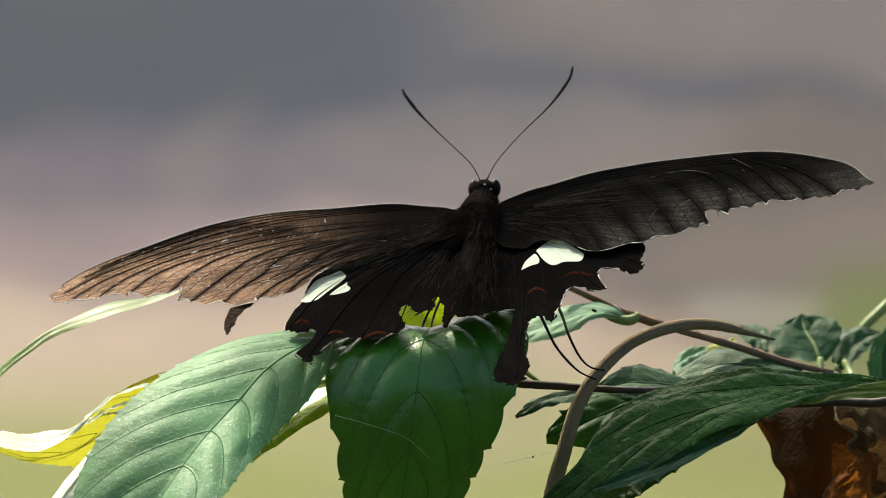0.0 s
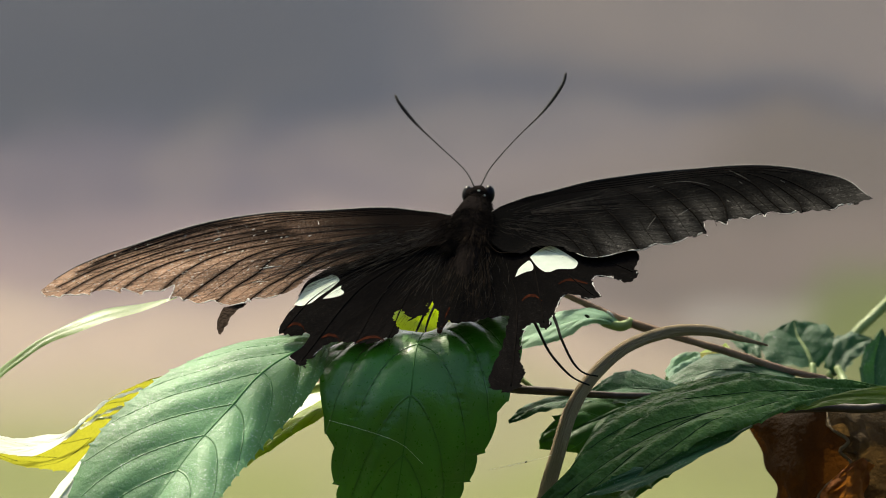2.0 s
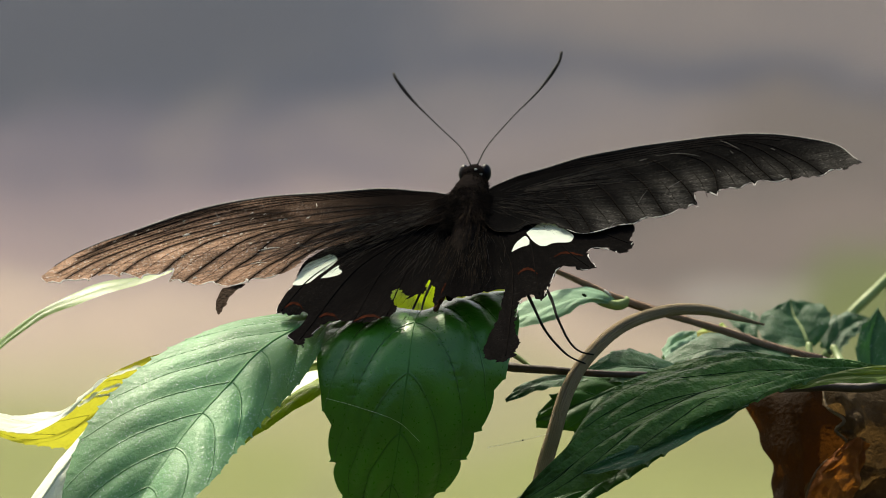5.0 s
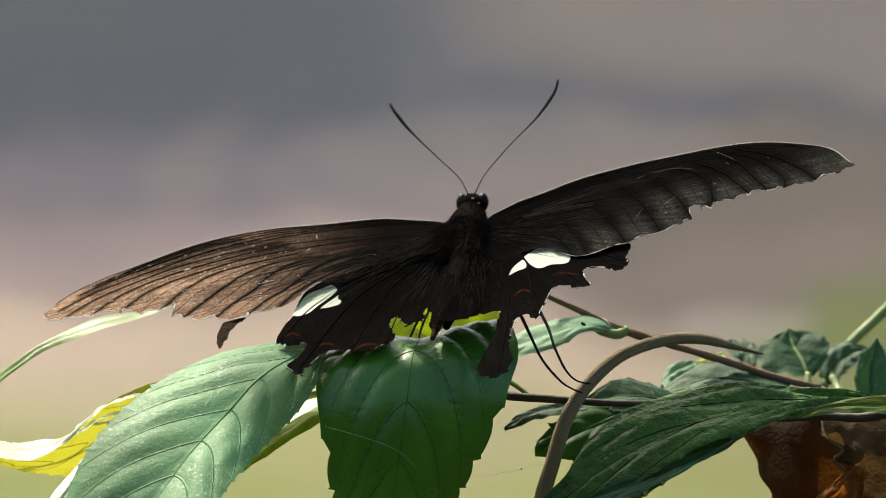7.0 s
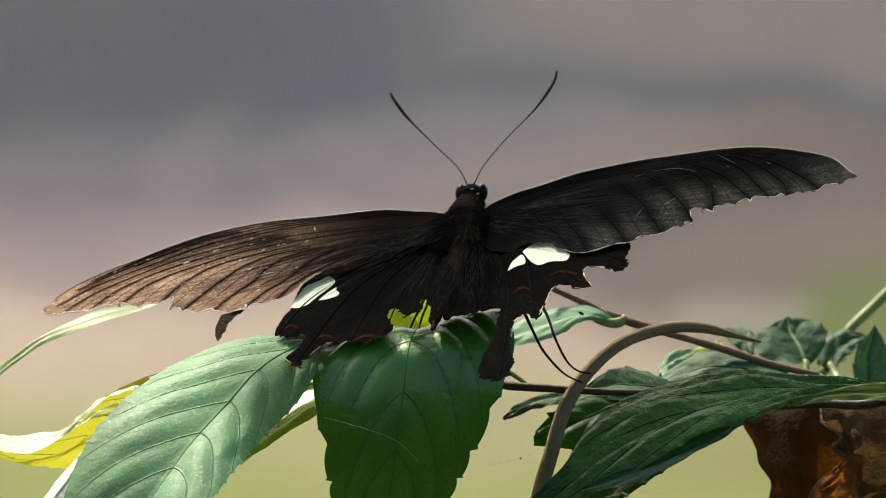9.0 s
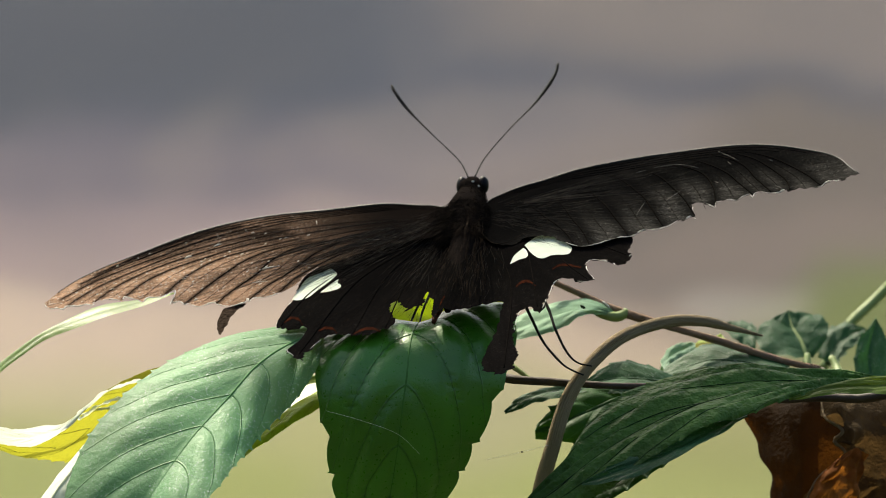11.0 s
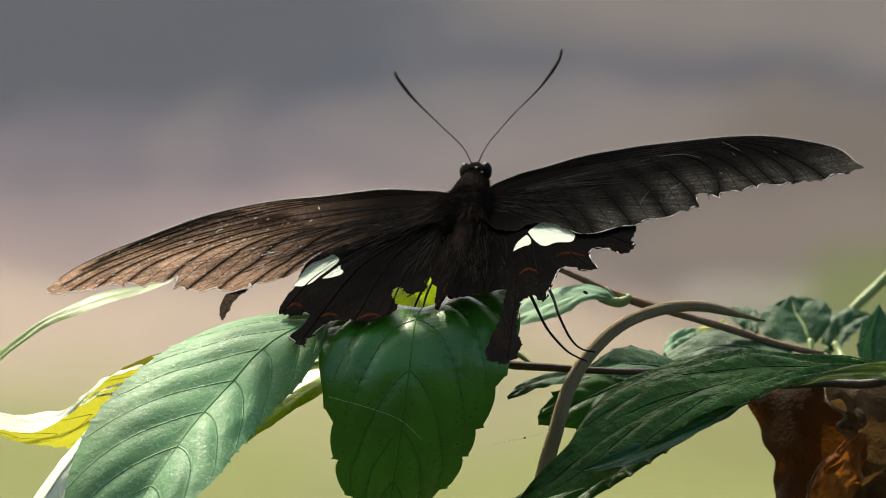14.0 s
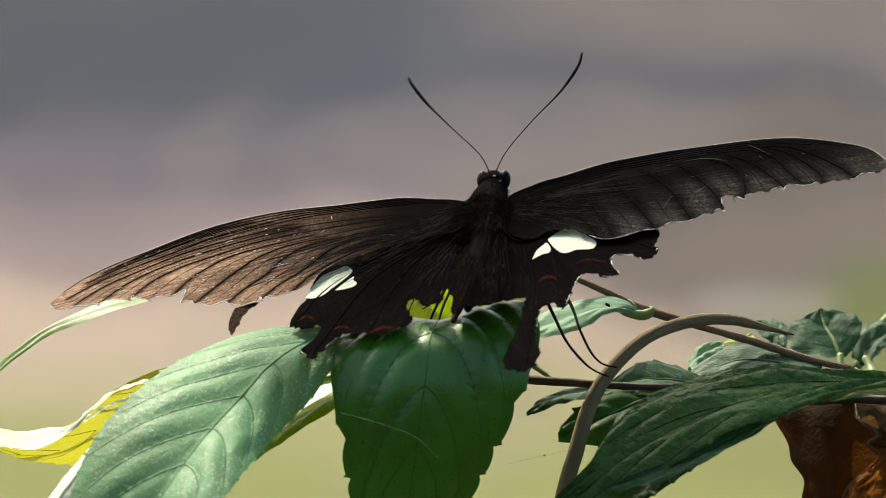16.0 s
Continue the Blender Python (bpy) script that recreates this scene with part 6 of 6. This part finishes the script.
HIND_L = [
    (0, pose(-0.00263, -0.00100, -0.00041, 25.500, -13.000, 0.000)),
    (0.5, pose(-0.00263, -0.00100, -0.00041, 25.481, -12.820, 0.105)),
    (1, pose(-0.00263, -0.00100, -0.00041, 25.584, -12.692, 0.131)),
    (1.5, pose(-0.00263, -0.00100, -0.00041, 25.881, -12.356, 0.434)),
    (2, pose(-0.00263, -0.00100, -0.00041, 25.650, -12.205, 0.468)),
    (2.5, pose(-0.00263, -0.00100, -0.00041, 25.670, -12.289, 0.405)),
    (3, pose(-0.00263, -0.00100, -0.00041, 25.389, -13.052, -0.051)),
    (5.5, pose(-0.00263, -0.00100, -0.00041, 25.562, -12.739, 0.238)),
    (6, pose(-0.00263, -0.00100, -0.00041, 25.676, -13.178, -0.130)),
    (6.5, pose(-0.00263, -0.00100, -0.00041, 25.703, -13.177, -0.148)),
    (7, pose(-0.00263, -0.00100, -0.00041, 24.950, -14.029, -0.572)),
    (7.5, pose(-0.00263, -0.00100, -0.00041, 25.000, -14.164, -0.699)),
    (8, pose(-0.00263, -0.00100, -0.00041, 25.436, -13.451, -0.266)),
    (8.5, pose(-0.00263, -0.00100, -0.00041, 25.238, -13.744, -0.461)),
    (9, pose(-0.00263, -0.00100, -0.00041, 25.061, -14.282, -0.748)),
    (11.5, pose(-0.00263, -0.00100, -0.00041, 25.180, -13.694, -0.357)),
    (12, pose(-0.00263, -0.00100, -0.00041, 25.251, -13.874, -0.473)),
    (12.5, pose(-0.00263, -0.00100, -0.00041, 24.865, -14.615, -0.969)),
    (13, pose(-0.00263, -0.00100, -0.00041, 25.134, -13.349, -0.089)),
    (13.5, pose(-0.00263, -0.00100, -0.00041, 25.464, -13.557, -0.325)),
    (14, pose(-0.00263, -0.00100, -0.00041, 25.137, -13.869, -0.502)),
    (14.5, pose(-0.00263, -0.00100, -0.00041, 25.053, -14.001, -0.550)),
    (15, pose(-0.00263, -0.00100, -0.00041, 25.234, -13.696, -0.366)),
    (15.5, pose(-0.00263, -0.00100, -0.00041, 24.929, -14.182, -0.609)),
    (16, pose(-0.00263, -0.00100, -0.00041, 25.002, -14.070, -0.669)),
]


ANTENNA_L = [
    (0, pose(0.00012, 0.00900, 0.00647, 0, -0.00, 0)),
    (0.5, pose(0.00012, 0.00900, 0.00647, 0, 0.24, 0)),
    (1, pose(0.00012, 0.00900, 0.00647, 0, 0.39, 0)),
    (1.5, pose(0.00012, 0.00900, 0.00647, 0, 0.45, 0)),
    (2, pose(0.00012, 0.00900, 0.00647, 0, -0.61, 0)),
    (2.5, pose(0.00012, 0.00900, 0.00647, 0, -0.92, 0)),
    (3, pose(0.00012, 0.00900, 0.00647, 0, -0.78, 0)),
    (5.5, pose(0.00012, 0.00900, 0.00647, 0, 0.19, 0)),
    (6, pose(0.00012, 0.00900, 0.00647, 0, 0.07, 0)),
    (6.5, pose(0.00012, 0.00900, 0.00647, 0, -0.57, 0)),
    (7, pose(0.00012, 0.00900, 0.00647, 0, -0.68, 0)),
    (7.5, pose(0.00012, 0.00900, 0.00647, 0, -0.35, 0)),
    (8, pose(0.00012, 0.00900, 0.00647, 0, 0.13, 0)),
    (8.5, pose(0.00012, 0.00900, 0.00647, 0, 0.14, 0)),
    (9, pose(0.00012, 0.00900, 0.00647, 0, 0.52, 0)),
    (11.5, pose(0.00012, 0.00900, 0.00647, 0, 0.51, 0)),
    (12, pose(0.00012, 0.00900, 0.00647, 0, -0.53, 0)),
    (12.5, pose(0.00012, 0.00900, 0.00647, 0, -1.04, 0)),
    (13, pose(0.00012, 0.00900, 0.00647, 0, -0.36, 0)),
    (13.5, pose(0.00012, 0.00900, 0.00647, 0, 0.23, 0)),
    (14, pose(0.00012, 0.00900, 0.00647, 0, 0.26, 0)),
    (14.5, pose(0.00012, 0.00900, 0.00647, 0, 0.21, 0)),
    (15, pose(0.00012, 0.00900, 0.00647, 0, -0.32, 0)),
    (15.5, pose(0.00012, 0.00900, 0.00647, 0, -0.48, 0)),
    (16, pose(0.00012, 0.00900, 0.00647, 0, -0.37, 0)),
]
ANTENNA_R = [
    (0, pose(0.00095, 0.00900, 0.00663, 0, -0.00, 0)),
    (0.5, pose(0.00095, 0.00900, 0.00663, 0, 0.28, 0)),
    (1, pose(0.00095, 0.00900, 0.00663, 0, -0.28, 0)),
    (1.5, pose(0.00095, 0.00900, 0.00663, 0, 0.03, 0)),
    (2, pose(0.00095, 0.00900, 0.00663, 0, -0.28, 0)),
    (2.5, pose(0.00095, 0.00900, 0.00663, 0, -0.98, 0)),
    (3, pose(0.00095, 0.00900, 0.00663, 0, -0.81, 0)),
    (5.5, pose(0.00095, 0.00900, 0.00663, 0, -0.74, 0)),
    (6, pose(0.00095, 0.00900, 0.00663, 0, -0.06, 0)),
    (6.5, pose(0.00095, 0.00900, 0.00663, 0, 0.47, 0)),
    (7, pose(0.00095, 0.00900, 0.00663, 0, -1.55, 0)),
    (7.5, pose(0.00095, 0.00900, 0.00663, 0, -1.67, 0)),
    (8, pose(0.00095, 0.00900, 0.00663, 0, -1.22, 0)),
    (8.5, pose(0.00095, 0.00900, 0.00663, 0, -0.43, 0)),
    (9, pose(0.00095, 0.00900, 0.00663, 0, -1.13, 0)),
    (11.5, pose(0.00095, 0.00900, 0.00663, 0, -0.96, 0)),
    (12, pose(0.00095, 0.00900, 0.00663, 0, -1.54, 0)),
    (12.5, pose(0.00095, 0.00900, 0.00663, 0, -2.06, 0)),
    (13, pose(0.00095, 0.00900, 0.00663, 0, -1.81, 0)),
    (13.5, pose(0.00095, 0.00900, 0.00663, 0, -0.70, 0)),
    (14, pose(0.00095, 0.00900, 0.00663, 0, -0.86, 0)),
    (14.5, pose(0.00095, 0.00900, 0.00663, 0, -0.63, 0)),
    (15, pose(0.00095, 0.00900, 0.00663, 0, -0.68, 0)),
    (15.5, pose(0.00095, 0.00900, 0.00663, 0, -1.06, 0)),
    (16, pose(0.00095, 0.00900, 0.00663, 0, -1.37, 0)),
]


# sideways and upward drift of the body, the grass blade and the hanging leaf, in mm
BODY_DRIFT = [(0, 0.00, -0.00), (0.5, -0.01, -0.02), (1, 0.08, 0.01), (1.5, 0.08, 0.15), (2, 0.06, -0.03), (2.5, 0.04, -0.04), (3, -0.16, -0.14), (5.5, -0.04, 0.03), (6, 0.00, -0.01), (6.5, -0.18, -0.06), (7, -0.39, -0.04), (7.5, -0.47, 0.03), (8, -0.36, 0.17), (8.5, -0.26, -0.01), (9, -0.11, -0.11), (11.5, -0.26, 0.11), (12, -0.36, 0.14), (12.5, -0.50, -0.08), (13, -0.13, 0.32), (13.5, -0.04, 0.26), (14, -0.10, 0.00), (14.5, 0.03, 0.07), (15, -0.29, 0.08), (15.5, -0.28, 0.12), (16, -0.15, -0.11)]
BLADE_DRIFT = [(0, 0.00), (0.5, -0.42), (1, -0.42), (1.5, 0.17), (2, -0.25), (2.5, 0.83), (3, 0.42), (5.5, 0.50), (6, 0.50), (6.5, 0.00), (7, -0.50), (7.5, -0.50), (8, -0.75), (8.5, -0.75), (9, -0.58), (11.5, -1.00), (12, -1.08), (12.5, -1.16), (13, -1.00), (13.5, -0.75), (14, -1.00), (14.5, -0.25), (15, -0.17), (15.5, -0.17), (16, -0.42)]
LEAF_DRIFT = [(0, 0.00, -0.00), (0.5, -0.01, -0.01), (1, -0.01, 0.08), (1.5, -0.01, 0.04), (2, 0.06, 0.06), (2.5, 0.02, 0.03), (3, 0.04, 0.14), (5.5, 0.02, 0.12), (6, -0.06, 0.08), (6.5, -0.01, 0.11), (7, 0.07, 0.19), (7.5, 0.04, 0.20), (8, 0.06, 0.27), (8.5, -0.13, 0.18), (9, -0.23, 0.16), (11.5, -0.06, 0.25), (12, 0.04, 0.19), (12.5, 0.01, 0.20), (13, 0.05, 0.24), (13.5, 0.01, 0.12), (14, 0.00, 0.25), (14.5, -0.07, 0.06), (15, 0.07, 0.14), (15.5, 0.04, 0.11), (16, -0.02, 0.27)]


def against(rows):
    """The same poses, less the body's own drift."""
    ts = [r[0] for r in BODY_DRIFT]
    return [(t, Matrix.Translation((-MM * np.interp(t, ts, [r[1] for r in BODY_DRIFT]), 0, -MM * np.interp(t, ts, [r[2] for r in BODY_DRIFT]))) @ m) for t, m in rows]


def motions():
    walk(butterfly, [(t, SPRAY @ Matrix.Translation((BODY[0] * MM + dx * MM, BODY[1] * MM, BODY[2] * MM + dz * MM))) for t, dx, dz in BODY_DRIFT])
    walk(hanging_leaf, [(t, Matrix.Translation((dx * MM, 0, dz * MM))) for t, dx, dz in LEAF_DRIFT])
    walk(grass_blade, [(t, SPRAY @ Matrix.Translation((-68.4 * MM, 14.0 * MM, (-20.7 + dz) * MM))) for t, dz in BLADE_DRIFT])
    walk(wings["al"], ANTENNA_L)
    walk(wings["ar"], ANTENNA_R)
    walk(wings["fr"], against(FORE_R))
    walk(wings["fl"], against(FORE_L))
    walk(wings["hr"], against(HIND_R))
    walk(wings["hl"], against(HIND_L))


motions()
